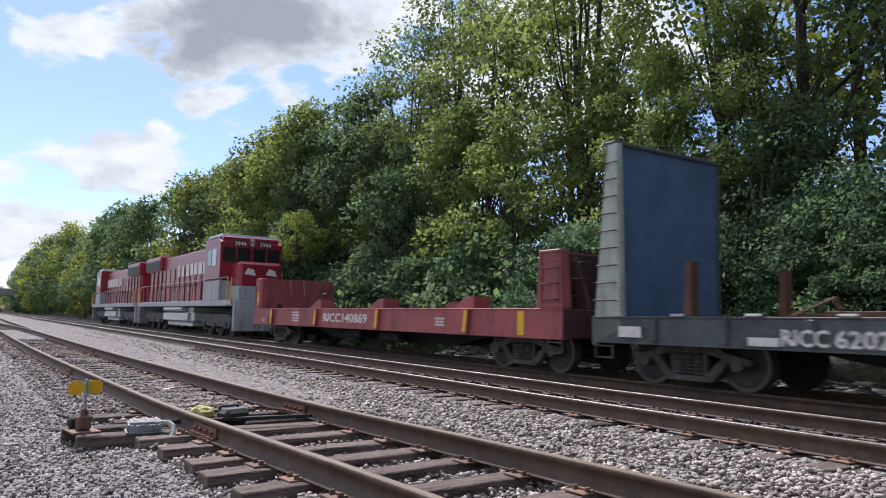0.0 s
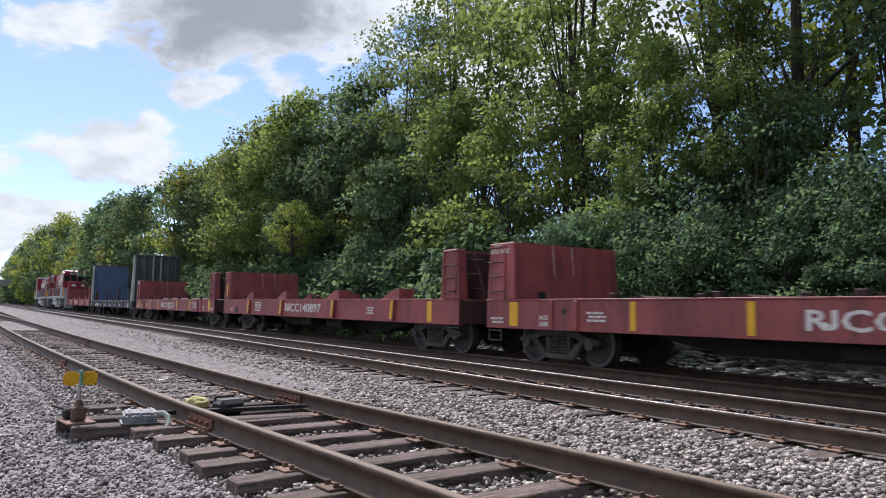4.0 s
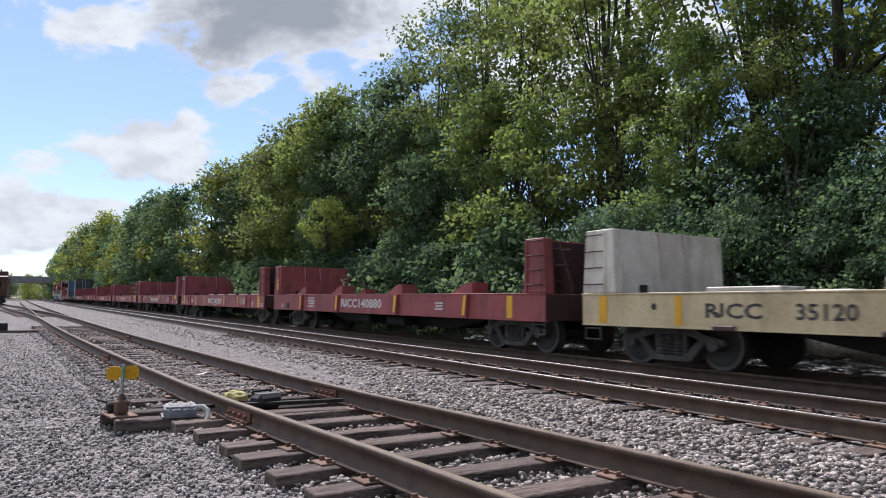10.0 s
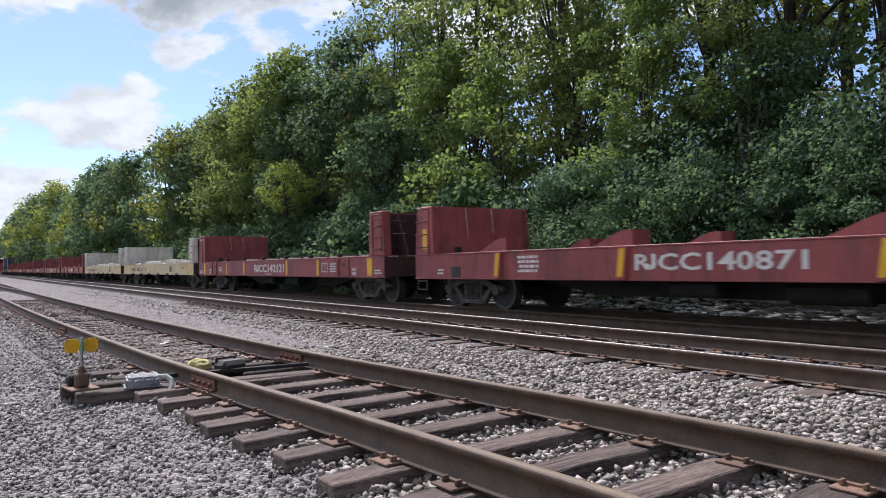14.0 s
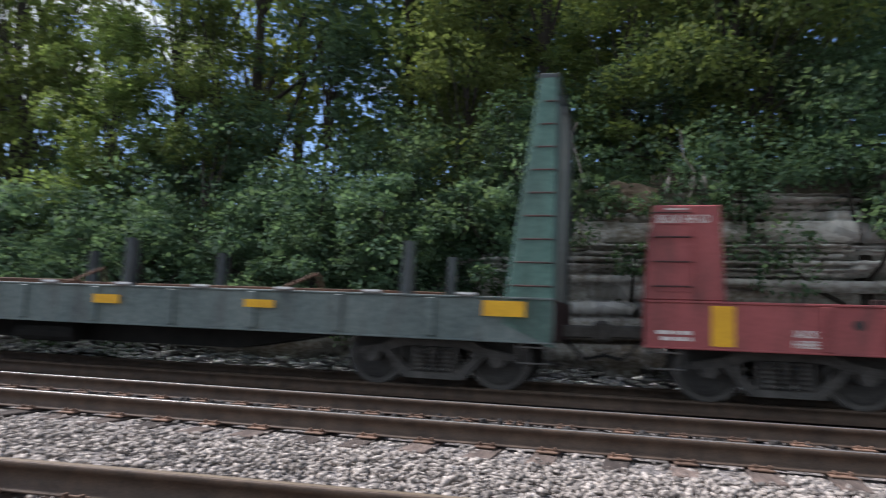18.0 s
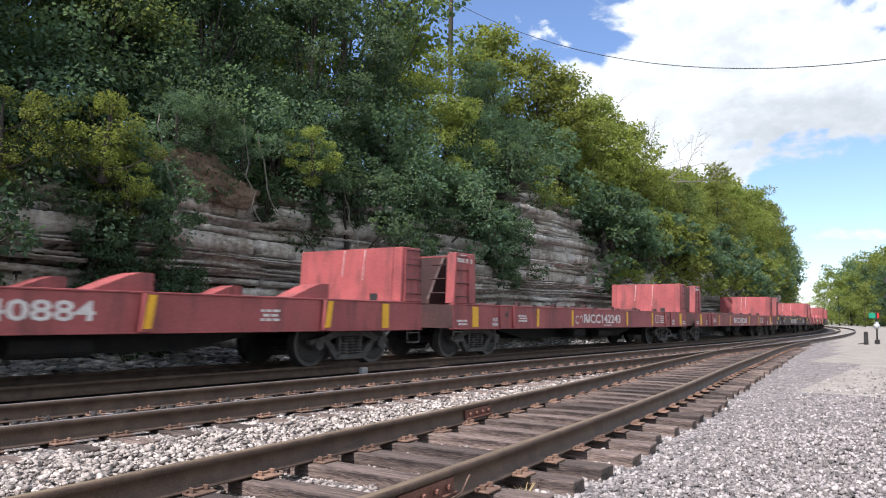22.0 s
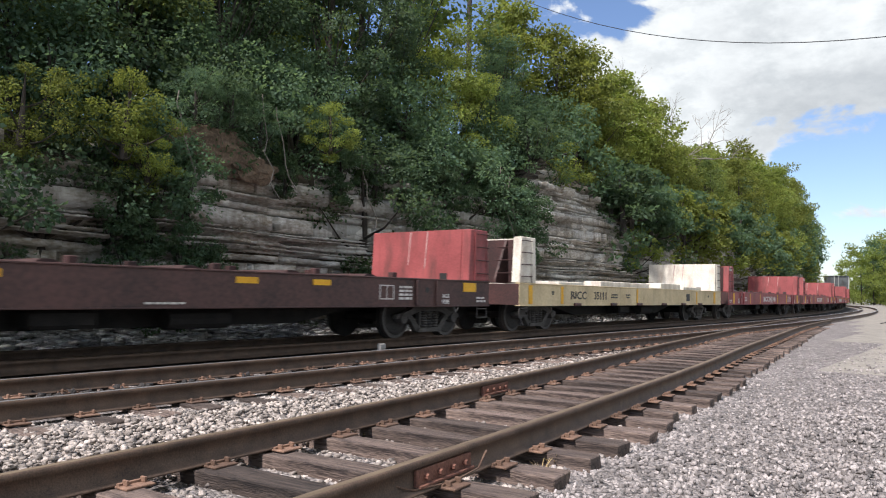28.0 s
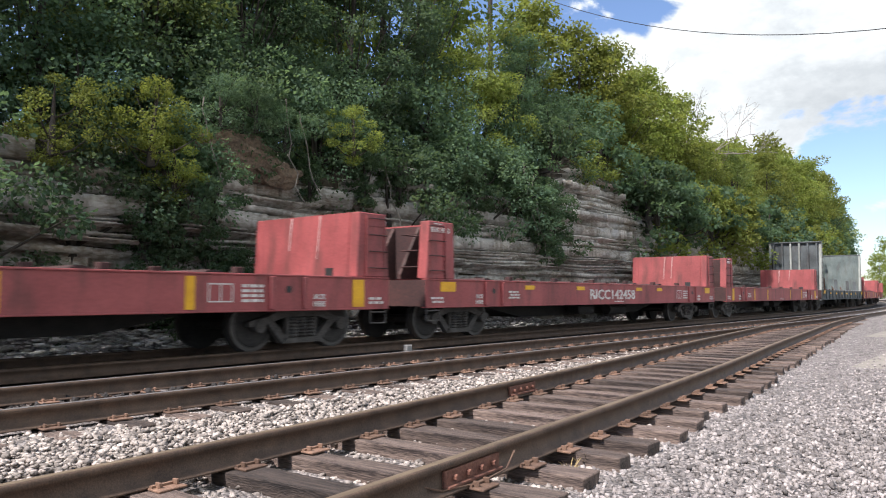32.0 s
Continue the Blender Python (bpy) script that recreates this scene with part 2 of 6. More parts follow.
M_TREAD = mat("worn_tread_steel", (0.06, 0.055, 0.052), (0.15, 0.14, 0.135), 0.45, 0.5, scale=4, fine=40, bump=0.05)
M_ROCK = mat("limestone", (0.19, 0.16, 0.12), (0.48, 0.465, 0.435), 0.92, 0.0, scale=0.7, fine=9, bump=0.7, spread=0.4, stretch=(0.8, 0.8, 2.2), dist=0.05, edge=(0.37, 0.58), grime=0.7, rust=(0.09, 0.07, 0.047), cells=1.7, tones=(0.68, 1.28))
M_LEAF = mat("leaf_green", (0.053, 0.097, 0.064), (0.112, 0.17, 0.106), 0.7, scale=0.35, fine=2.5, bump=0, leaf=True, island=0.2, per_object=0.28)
# Lime leaves: sunlight and some distance haze are put into the colour.
M_LEAFLIT = mat("leaf_sunlit_lime", (0.10, 0.132, 0.038), (0.215, 0.252, 0.072), 0.7, scale=0.35, fine=2.5, bump=0, leaf=True, island=0.18, per_object=0.2)
# Olive leaves: a lighter copy with backlit sun put into the colour.
M_LEAFMID = mat("leaf_sunlit_olive", (0.085, 0.125, 0.048), (0.17, 0.215, 0.08), 0.7, scale=0.35, fine=2.5, bump=0, leaf=True, island=0.18, per_object=0.2)
M_BARK = mat("bark", (0.018, 0.015, 0.012), (0.065, 0.055, 0.045), 0.95, scale=6, fine=40, bump=0.8, stretch=(1, 1, 0.3))
M_LOCORED = mat("gloss_red_paint", (0.18, 0.006, 0.018), (0.27, 0.014, 0.03), 0.35, 0.0, scale=1.0, fine=20, bump=0.02)
M_LOCOGREY = mat("light_grey_paint", (0.27, 0.28, 0.29), (0.42, 0.43, 0.44), 0.5, 0.0, scale=1.0, fine=20, bump=0.03, grime=0.5)
M_GLASSDARK = mat("dark_window", (0.01, 0.012, 0.014), (0.02, 0.022, 0.025), 0.1, 0.0, scale=1, fine=5, bump=0.0)
M_SILVER = mat("silver_cabinet", (0.42, 0.43, 0.44), (0.6, 0.61, 0.62), 0.4, 0.5, scale=2, fine=30, bump=0.03)
M_BLACK = mat("black_paint", (0.01, 0.01, 0.01), (0.03, 0.03, 0.03), 0.6, 0.0, scale=4, fine=40, bump=0.05)
M_GREENSIGN = mat("green_enamel", (0.0, 0.16, 0.09), (0.01, 0.26, 0.15), 0.45, scale=4, fine=40, bump=0.02)
M_REDSIGN = mat("red_enamel", (0.32, 0.01, 0.01), (0.5, 0.03, 0.02), 0.45, scale=4, fine=40, bump=0.02)
M_CONCRETE = mat("bridge_concrete", (0.20, 0.19, 0.18), (0.36, 0.35, 0.33), 0.9, scale=1, fine=12, bump=0.2)
M_SCRAPE = mat("scraped_paint", (0.30, 0.13, 0.12), (0.55, 0.42, 0.40), 0.7, scale=6, fine=30, bump=0.05)
M_MOTOR = mat("grey_cast_iron", (0.07, 0.07, 0.072), (0.27, 0.27, 0.275), 0.55, 0.2, scale=9, fine=80, bump=0.25)
M_RAG = mat("yellow_cloth", (0.35, 0.30, 0.10), (0.58, 0.52, 0.22), 0.9, scale=10, fine=60, bump=0.4)
M_RUSTBODY = mat("rust_brown_paint", (0.05, 0.025, 0.015), (0.16, 0.075, 0.04), 0.8, scale=2, fine=25, bump=0.2)
M_PALEBARK = mat("pale_bark", (0.12, 0.105, 0.085), (0.24, 0.215, 0.185), 0.9, scale=6, fine=40, bump=0.4)
M_EARTH = mat("brown_earth", (0.07, 0.051, 0.036), (0.20, 0.145, 0.10), 0.95, scale=3, fine=18, bump=0.7, dist=0.05)
M_DRAB = mat("drab_dark_paint", (0.03, 0.036, 0.038), (0.10, 0.115, 0.12), 0.65, 0.0, scale=0.9, fine=12, bump=0.1, spread=0.3, grime=0.6)
M_GREYPOST = mat("pale_grey_paint", (0.20, 0.215, 0.20), (0.34, 0.36, 0.33), 0.6, 0.0, scale=2, fine=25, bump=0.1, grime=0.6)
M_VIOLET = mat("violet_spray_paint", (0.20, 0.17, 0.34), (0.40, 0.36, 0.52), 0.6, scale=5, fine=40, bump=0.0)
M_ORANGE = mat("orange_spray_paint", (0.45, 0.16, 0.05), (0.62, 0.30, 0.12), 0.6, scale=5, fine=40, bump=0.0)
M_RUBBLE = mat("limestone_rubble", (0.24, 0.228, 0.215), (0.60, 0.585, 0.56), 0.9, scale=6, fine=40, bump=0.5, island=0.45)
M_DRY = mat("dry_grass", (0.20, 0.14, 0.06), (0.42, 0.32, 0.16), 0.9, scale=20, fine=60, bump=0.0)
M_BEIGE = mat("dusty_gravel_lot", (0.16, 0.145, 0.125), (0.30, 0.275, 0.235), 0.95, scale=2, fine=40, bump=0.6)

# ---------------------------------------------------------------- mesh helpers


def part(name, bm, material, parent=None, label=""):
    me = bpy.data.meshes.new(name)
    bm.to_mesh(me)
    bm.free()
    me.materials.append(material)
    ob = new(name, me)
    ob.parent = parent
    return tagged(ob, label)


def share(name, me, parent, m):
    ob = new(name, me)
    ob.parent = parent
    ob.matrix_basis = m
    return ob


def np_mesh(name, verts, faces, material, smooth=False):
    """A mesh from arrays of corners and of equal-sized faces."""
    me = bpy.data.meshes.new(name)
    nv, nf, k = len(verts), len(faces), faces.shape[1]
    me.vertices.add(nv)
    me.vertices.foreach_set("co", np.asarray(verts, dtype=np.float32).ravel())
    me.loops.add(nf * k)
    me.loops.foreach_set("vertex_index", np.asarray(faces, dtype=np.int32).ravel())
    me.polygons.add(nf)
    me.polygons.foreach_set("loop_start", np.arange(0, nf * k, k, dtype=np.int32))
    me.polygons.foreach_set("loop_total", np.full(nf, k, dtype=np.int32))
    if smooth:
        me.polygons.foreach_set("use_smooth", np.ones(nf, dtype=bool))
    me.update(calc_edges=True)
    me.materials.append(material)
    return me


def box(bm, x0, x1, y0, y1, z0, z1, bevel=0.0):
    v = [bm.verts.new((x, y, z)) for x in (x0, x1) for y in (y0, y1) for z in (z0, z1)]
    fs = [bm.faces.new([v[i] for i in q]) for q in ((0, 1, 3, 2), (4, 6, 7, 5), (0, 4, 5, 1), (2, 3, 7, 6), (0, 2, 6, 4), (1, 5, 7, 3))]
    if bevel:
        bmesh.ops.bevel(bm, geom=list({e for f in fs for e in f.edges}), offset=bevel, segments=1, affect="EDGES")


def prism(bm, outline, y0, y1):
    """Extrude an (x, z) outline from y0 to y1."""
    a = [bm.verts.new((x, y0, z)) for x, z in outline]
    b = [bm.verts.new((x, y1, z)) for x, z in outline]
    n = len(a)
    bm.faces.new(a)
    bm.faces.new(b[::-1])
    for i in range(n):
        bm.faces.new((a[i], b[i], b[(i + 1) % n], a[(i + 1) % n]))
    bmesh.ops.recalc_face_normals(bm, faces=bm.faces)


def rod(bm, p, q, r, n=8, r2=None):
    p, q = Vector(p), Vector(q)
    d = q - p
    if d.length < 1e-6:
        return
    m = Matrix.Translation((p + q) / 2) @ d.to_track_quat("Z", "Y").to_matrix().to_4x4()
    bmesh.ops.create_cone(bm, cap_ends=True, segments=n, radius1=r, radius2=r if r2 is None else r2, depth=d.length, matrix=m)


def disc_wheel(bm, x, y0, y1, z, r, n=28):
    rod(bm, (x, y0, z), (x, y1, z), r, n)


def thing(name, label, category, group="", kind="", at=None):
    ob = new(name)
    if at is not None:
        ob.matrix_basis = at
    return tagged(ob, label, category, group, kind)


def text_mesh(body, width, height):
    """Letters of the built-in font as a flat mesh in the xz plane, facing -y, from the origin rightwards."""
    cu = bpy.data.curves.new("stencil", "FONT")
    cu.body, cu.extrude, cu.resolution_u, cu.offset = body, 0.004, 2, 0.018
    ob = new("stencil_source", cu)
    bpy.context.view_layer.update()
    me = bpy.data.meshes.new_from_object(ob.evaluated_get(bpy.context.evaluated_depsgraph_get()))
    bpy.data.objects.remove(ob)
    bpy.data.curves.remove(cu)
    co = np.zeros(len(me.vertices) * 3)
    me.vertices.foreach_get("co", co)
    co = co.reshape(-1, 3)
    low = co[co[:, 1] < -0.05]
    if len(low):
        # the letter J hangs below the line in this font: lift it on to the line
        inside = (co[:, 0] > low[:, 0].min() - 0.02) & (co[:, 0] < low[:, 0].max() + 0.09)
        y = co[inside, 1]
        co[inside, 1] = (y - y.min()) / (y.max() - y.min()) * y.max()
    lo, hi = co.min(0), co.max(0)
    out = np.stack([(co[:, 0] - lo[0]) / (hi[0] - lo[0]) * width, -co[:, 2], co[:, 1] / hi[1] * height], 1)
    me.vertices.foreach_set("co", out.ravel())
    me.update()
    return me


# ---------------------------------------------------------------- plan: the lines of the tracks


def bend(x):
    x = np.asarray(x, float)
    return np.where(x < 180, 0.0009 * np.maximum(0, x - 30) ** 2, 20.25 + 0.27 * (x - 180)) - 0.0165 * np.maximum(0, -10 - x)


def grade(x):
    """The gentle grade on which the line climbs towards -x."""
    return 0.006 * np.clip(-8 - np.asarray(x, float), 0, 600)


def y_main(x):
    return 7.31 + bend(x)


def y_train(x):
    return 10.62 + 0.35 * np.tanh(np.asarray(x, float) / 25) + bend(x)


SIDING = np.array([(-300, 2.2), (-60, 1.75), (-30, 1.86), (-20, 2.05), (-14, 2.24), (-8.4, 2.5), (-4, 2.9), (0, 3.16), (5, 3.58), (11, 4.2), (15, 4.72), (20.6, 5.36), (30, 6.4), (40, 7.1), (46, 7.5)])


def spline(pts):
    """A smooth line y(x) through the points (monotone tangents)."""
    xs, ys = pts[:, 0], pts[:, 1]
    d = np.diff(ys) / np.diff(xs)
    m = np.concatenate([[d[0]], (d[1:] * np.diff(xs)[:-1] + d[:-1] * np.diff(xs)[1:]) / (np.diff(xs)[1:] + np.diff(xs)[:-1]), [d[-1]]])

    def f(x):
        x = np.asarray(x, float)
        i = np.clip(np.searchsorted(xs, x) - 1, 0, len(xs) - 2)
        h = xs[i + 1] - xs[i]
        t = (x - xs[i]) / h
        return ((2 * t**3 - 3 * t**2 + 1) * ys[i] + (t**3 - 2 * t**2 + t) * h * m[i] + (3 * t**2 - 2 * t**3) * ys[i + 1] + (t**3 - t**2) * h * m[i + 1])
    return f


siding_line = spline(SIDING)


def y_siding(x):
    return siding_line(x) + np.minimum(bend(x), 0)


BRANCH = np.array([(-130, -3.4), (-102, -1.5), (-80, -0.1), (-68, 0.35), (-56, 1.08), (-48, 1.46), (-40, 1.73), (-30, 1.86)])
branch_line = spline(BRANCH)


def y_branch(x):
    return branch_line(x) + np.minimum(bend(x), 0)


# ---------------------------------------------------------------- ground, rock face and hill


def rock_height(x):
    x = np.asarray(x, float)
    base = 3.1 + 0.5 * np.exp(-((x - 9.2) / 2.2) ** 2) + 0.7 * np.exp(-((x - 26.3) / 3.0) ** 4) + 1.7 * np.clip((x - 6) / 20, 0, 1) + 0.35 * np.sin(x * 0.55) + 0.25 * np.sin(x * 1.31 + 1)
    return np.clip(base * np.clip((x + 9) / 8, 0.14, 1), 0.4, 9)


def terrain(x, q):
    """Height of the ground at x and at the distance q from the straight line of the tracks."""
    top = rock_height(x)
    z = np.where(q < 4.6, -0.285, -0.235)
    z = np.where((q > 8.6) & (q < 12.9), -0.215, z)
    z = np.where((q > 5.4) & (q < 8.6), -0.222, z)
    z = np.where(q < 1.4, -0.300, z)
    z = np.where(q < -12, -0.35, z)
    rise = np.clip((q - 13.3) / 1.1, 0, 1)
    z = np.where(q > 13.3, -0.2 + (top + 0.1) * rise + np.clip(q - 14.4, 0, 40) * 0.2, z)
    # the lot lies level with the ties beyond the switch
    z = np.where(q < 4.6, z + 0.075 * np.clip((-8.6 - x) / 1.5, 0, 1) * np.clip((q + 9) / 6, 0, 1), z)
    return z + grade(x) + np.where(q > 14, 0.3 * np.sin(x * 0.3 + q * 0.7), 0)


def build_ground():
    xs = np.concatenate([-np.geomspace(2500, 62, 26), np.arange(-60, 60.1, 0.75), np.geomspace(62, 2500, 26)])
    qs = np.concatenate([-np.geomspace(2500, 16, 16), np.arange(-14, 4.5, 1.5), [4.5, 4.8, 5.6, 6.6, 7.6, 8.5, 8.8, 9.6, 10.6, 11.6, 12.6, 13.2, 13.5, 13.8, 14.1, 14.4],
                         np.arange(15.5, 44, 2.5), np.geomspace(47, 2500, 14)])
    X, Q = np.meshgrid(xs, qs, indexing="ij")
    Y = Q + bend(X) * np.clip((Q + 12) / 16, 0, 1)
    Z = terrain(X, Q)
    n, k = X.shape
    idx = np.arange(n * k).reshape(n, k)
    faces = np.stack([idx[:-1, :-1], idx[1:, :-1], idx[1:, 1:], idx[:-1, 1:]], -1).reshape(-1, 4)
    me = np_mesh("ground", np.stack([X, Y, Z], -1).reshape(-1, 3), faces, M_GRAVEL)
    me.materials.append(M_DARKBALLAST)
    me.materials.append(M_SOIL)
    me.materials.append(M_BEIGE)
    qm = ((Q[:-1, :-1] + Q[1:, 1:]) / 2).ravel()
    xm = ((X[:-1, :-1] + X[1:, 1:]) / 2).ravel()
    # slot 1, the near-black ballast, fills the strip under the far track
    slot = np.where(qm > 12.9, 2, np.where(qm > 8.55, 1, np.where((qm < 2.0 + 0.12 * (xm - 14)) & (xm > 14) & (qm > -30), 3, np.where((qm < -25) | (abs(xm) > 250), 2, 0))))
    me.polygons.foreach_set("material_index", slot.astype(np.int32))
    return tagged(new("ground", me), "grey crushed-stone ground with near-black ballast under the far track", "ground", kind="structure")


def build_rock():
    """Limestone in uneven horizontal beds: a blasted massive foot, thin broken ledges above."""
    rng = np.random.default_rng(5)
    xs = np.concatenate([np.arange(-20, -3, 0.2), np.arange(-3, 32, 0.07), np.arange(32, 118, 0.3)])
    edges = [-0.35, 0.2, 0.55, 1.0]
    while edges[-1] < 7.2:
        edges.append(edges[-1] + rng.choice([0.07, 0.12, 0.19, 0.28, 0.42], p=[0.2, 0.3, 0.24, 0.16, 0.1]))
    rows, zs = [], []
    for i in range(len(edges) - 1):
        out, lip = np.zeros_like(xs), np.zeros_like(xs)
        x, bed = xs[0], rng.normal(0, 0.12)
        while x < xs[-1]:
            w = rng.choice([0.3, 0.6, 1.0, 1.8]) * rng.uniform(0.7, 1.3)
            sel = (xs >= x) & (xs < x + w)
            out[sel] = bed + rng.normal(0, 0.075) + rng.normal(0, 0.03) * (xs[sel] - x)
            lip[sel] = rng.choice([0.04, 0.12, 0.26, 0.42], p=[0.2, 0.3, 0.3, 0.2])
            if rng.random() < 0.6 and sel.any():
                out[np.flatnonzero(sel)[0]] -= rng.uniform(0.06, 0.22)
            x += w
        out += 0.12 * np.sin(xs * 0.6 + i * 0.25) + 0.2 * np.sin(xs * 0.23 + 2)
        h = edges[i + 1] - edges[i]
        wob = 0.04 * np.sin(xs * 0.21 + 1) + 0.02 * np.sin(xs * 1.1 + i * 0.4)
        crack = float(np.clip(0.06 / h, 0.14, 0.5))
        for f, back in ((0.0, 1.0), (crack, 0.92), (crack + 0.03, 0.04), (0.98, 0.0)):
            rows.append(out - lip * back + rng.normal(0, 0.012, len(xs)))
            zs.append(edges[i] + f * h + wob + rng.normal(0, 0.006, len(xs)))
    out, Z = np.array(rows).T, np.array(zs).T
    top = rock_height(xs)[:, None] + 0.15 + rng.normal(0, 0.05, (len(xs), 1))
    Q = 13.15 - out + 0.12 * np.clip(Z, 0, 9)
    Q = np.where(Z > top, 13.9 + (Z - top) * 0.4, Q)
    Z = np.minimum(Z, top + 0.25)
    X = np.repeat(xs[:, None], Z.shape[1], 1)
    n, k = X.shape
    idx = np.arange(n * k).reshape(n, k)
    faces = np.stack([idx[:-1, :-1], idx[1:, :-1], idx[1:, 1:], idx[:-1, 1:]], -1).reshape(-1, 4)
    me = np_mesh("rock_face", np.stack([X, Q + bend(X), Z + grade(X)], -1).reshape(-1, 3), faces, M_ROCK)
    me.materials.append(M_SOIL)
    above = (Z > top + 0.02)
    me.polygons.foreach_set("material_index", (above[:-1, :-1] | above[1:, 1:]).ravel().astype(np.int32))
    return tagged(new("rock_face", me), "bedded grey limestone rock cut with ledges and undercuts", "rock face", kind="structure")


build_ground()
build_rock()

# ---------------------------------------------------------------- tracks
RAIL_OUT = [(-0.070, -0.180), (-0.070, -0.168), (-0.012, -0.150), (-0.009, -0.050), (-0.036, -0.040), (-0.037, -0.006), (-0.030, -0.001),
            (0.030, -0.001), (0.037, -0.006), (0.036, -0.040), (0.009, -0.050), (0.012, -0.150), (0.070, -0.168), (0.070, -0.180)]


def sweep(outline, xs, ys, closed=True):
    """Sweep an (across, up) outline along the line (xs, ys)."""
    p = np.stack([xs, ys], 1)
    t = np.gradient(p, axis=0)
    t /= np.linalg.norm(t, axis=1)[:, None]
    nrm = np.stack([-t[:, 1], t[:, 0]], 1)
    o = np.array(outline)
    V = np.zeros((len(xs), len(o), 3))
    V[:, :, :2] = p[:, None] + nrm[:, None] * o[None, :, :1]
    V[:, :, 2] = o[None, :, 1] + grade(xs)[:, None]
    k = len(o)
    idx = np.arange(len(xs) * k).reshape(-1, k)
    cols = range(k if closed else k - 1)
    faces = np.concatenate([np.stack([idx[:-1, j], idx[1:, j], idx[1:, (j + 1) % k], idx[:-1, (j + 1) % k]], -1) for j in cols])
    return V.reshape(-1, 3), faces


def rail(parent, fy, off, x0, x1, head, name="rail", step=0.8):
    xs = np.concatenate([np.arange(x0, x1, step if x1 - x0 < 160 else 1.5), [x1]])
    ys = fy(xs)
    sl = np.gradient(ys, xs)
    v, f = sweep(RAIL_OUT, xs, ys + off * np.sqrt(1 + sl**2))
    ob = new(name, np_mesh(name, v, f, M_RAIL))
    ob.parent = parent
    v, f = sweep([(-0.024, 0.0), (-0.021, 0.002), (0.021, 0.002), (0.024, 0.0)], xs, ys + off * np.sqrt(1 + sl**2), False)
    top = new("running_surface", np_mesh("running_surface", v, f, head))
    top.parent = ob
    return ob


def tie_mesh(length, seed):
    rng = random.Random(seed)
    bm = bmesh.new()
    n = 7
    rings = []
    for i in range(n):
        y = -length / 2 + length * i / (n - 1)
        e = 0.012 if 0 < i < n - 1 else 0.02
        rings.append([bm.verts.new((sx * (0.115 + rng.uniform(-e, e)), y + rng.uniform(-0.02, 0.02), z + rng.uniform(-e, e) * 0.6)) for sx, z in ((-1, -0.365), (1, -0.365), (1, -0.187), (-1, -0.187))])
    for a, b in zip(rings, rings[1:]):
        for j in range(4):
            bm.faces.new((a[j], b[j], b[(j + 1) % 4], a[(j + 1) % 4]))
    bm.faces.new(rings[0])
    bm.faces.new(rings[-1][::-1])
    bmesh.ops.recalc_face_normals(bm, faces=bm.faces)
    bmesh.ops.bevel(bm, geom=[e for e in bm.edges if len(e.link_faces) == 2 and e.calc_face_angle() > 0.9], offset=0.008, segments=1, affect="EDGES")
    me = bpy.data.meshes.new("tie")
    bm.to_mesh(me)
    bm.free()
    me.materials.append(M_TIE)
    return me


def plate_mesh():
    """A tie plate with its shoulders and four spikes."""
    bm = bmesh.new()
    box(bm, -0.095, 0.095, -0.18, 0.18, -0.187, -0.172, 0.004)
    for sy in (-1, 1):
        box(bm, -0.09, 0.09, sy * 0.085 - 0.012, sy * 0.085 + 0.012, -0.174, -0.158)
        for sx in (-0.055, 0.06):
            box(bm, sx - 0.009, sx + 0.009, sy * 0.1 - 0.03, sy * 0.1 + 0.012, -0.172, -0.140, 0.003)
    me = bpy.data.meshes.new("tie_plate")
    bm.to_mesh(me)
    bm.free()
    me.materials.append(M_PLATE)
    return me


TIES = [tie_mesh(2.6, i) for i in range(5)]
PLATE = plate_mesh()


def joint_bar(parent, fy, off, x, length=0.62):
    ang = math.atan2(float(fy(x + 0.1) - fy(x - 0.1)), 0.2)
    bm = bmesh.new()
    for sy in (-1, 1):
        box(bm, -length / 2, length / 2, sy * 0.024 - 0.012, sy * 0.024 + 0.012, -0.150, -0.052, 0.005)
        box(bm, -length / 2, length / 2, sy * 0.045 - 0.02, sy * 0.045 + 0.02, -0.155, -0.135, 0.004)
        for k in (-0.22, -0.075, 0.075, 0.22):
            rod(bm, (k, sy * 0.03, -0.1), (k, sy * 0.065, -0.1), 0.019, 6)
    ob = part("joint_bar", bm, M_JOINT, parent, "rusty bolted rail joint bar")
    ob.matrix_basis = pose(x, float(fy(x)) + off, float(grade(x)), 0, 0, math.degrees(ang))
    return ob


def track(name, label, fy, x0, x1, tie0, tie1, head, spacing=0.53, plates=True, seed=1, tie_drop=0.0, tie_shift=0.0):
    tr = thing(name, label, "railway track", kind="structure")
    for off in (-0.7525, 0.7525):
        rail(tr, fy, off, x0, x1, head)
    rng = random.Random(seed)
    x = tie0
    while x < tie1:
        a = math.degrees(math.atan2(float(fy(x + 0.2) - fy(x - 0.2)), 0.4))
        share("tie", rng.choice(TIES), tr, pose(x + rng.uniform(-0.03, 0.03), float(fy(x)) + tie_shift + rng.uniform(-0.06, 0.06), float(grade(x)) - tie_drop - rng.uniform(0, 0.008), 0, 0, a + rng.uniform(-1.3, 1.3)))
        if plates:
            for off in (-0.7525, 0.7525):
                share("tie_plate", PLATE, tr, pose(x, float(fy(x)) + off, float(grade(x)) - 0.001, 0, 0, a))
        x += spacing * rng.uniform(0.93, 1.07)
    return tr


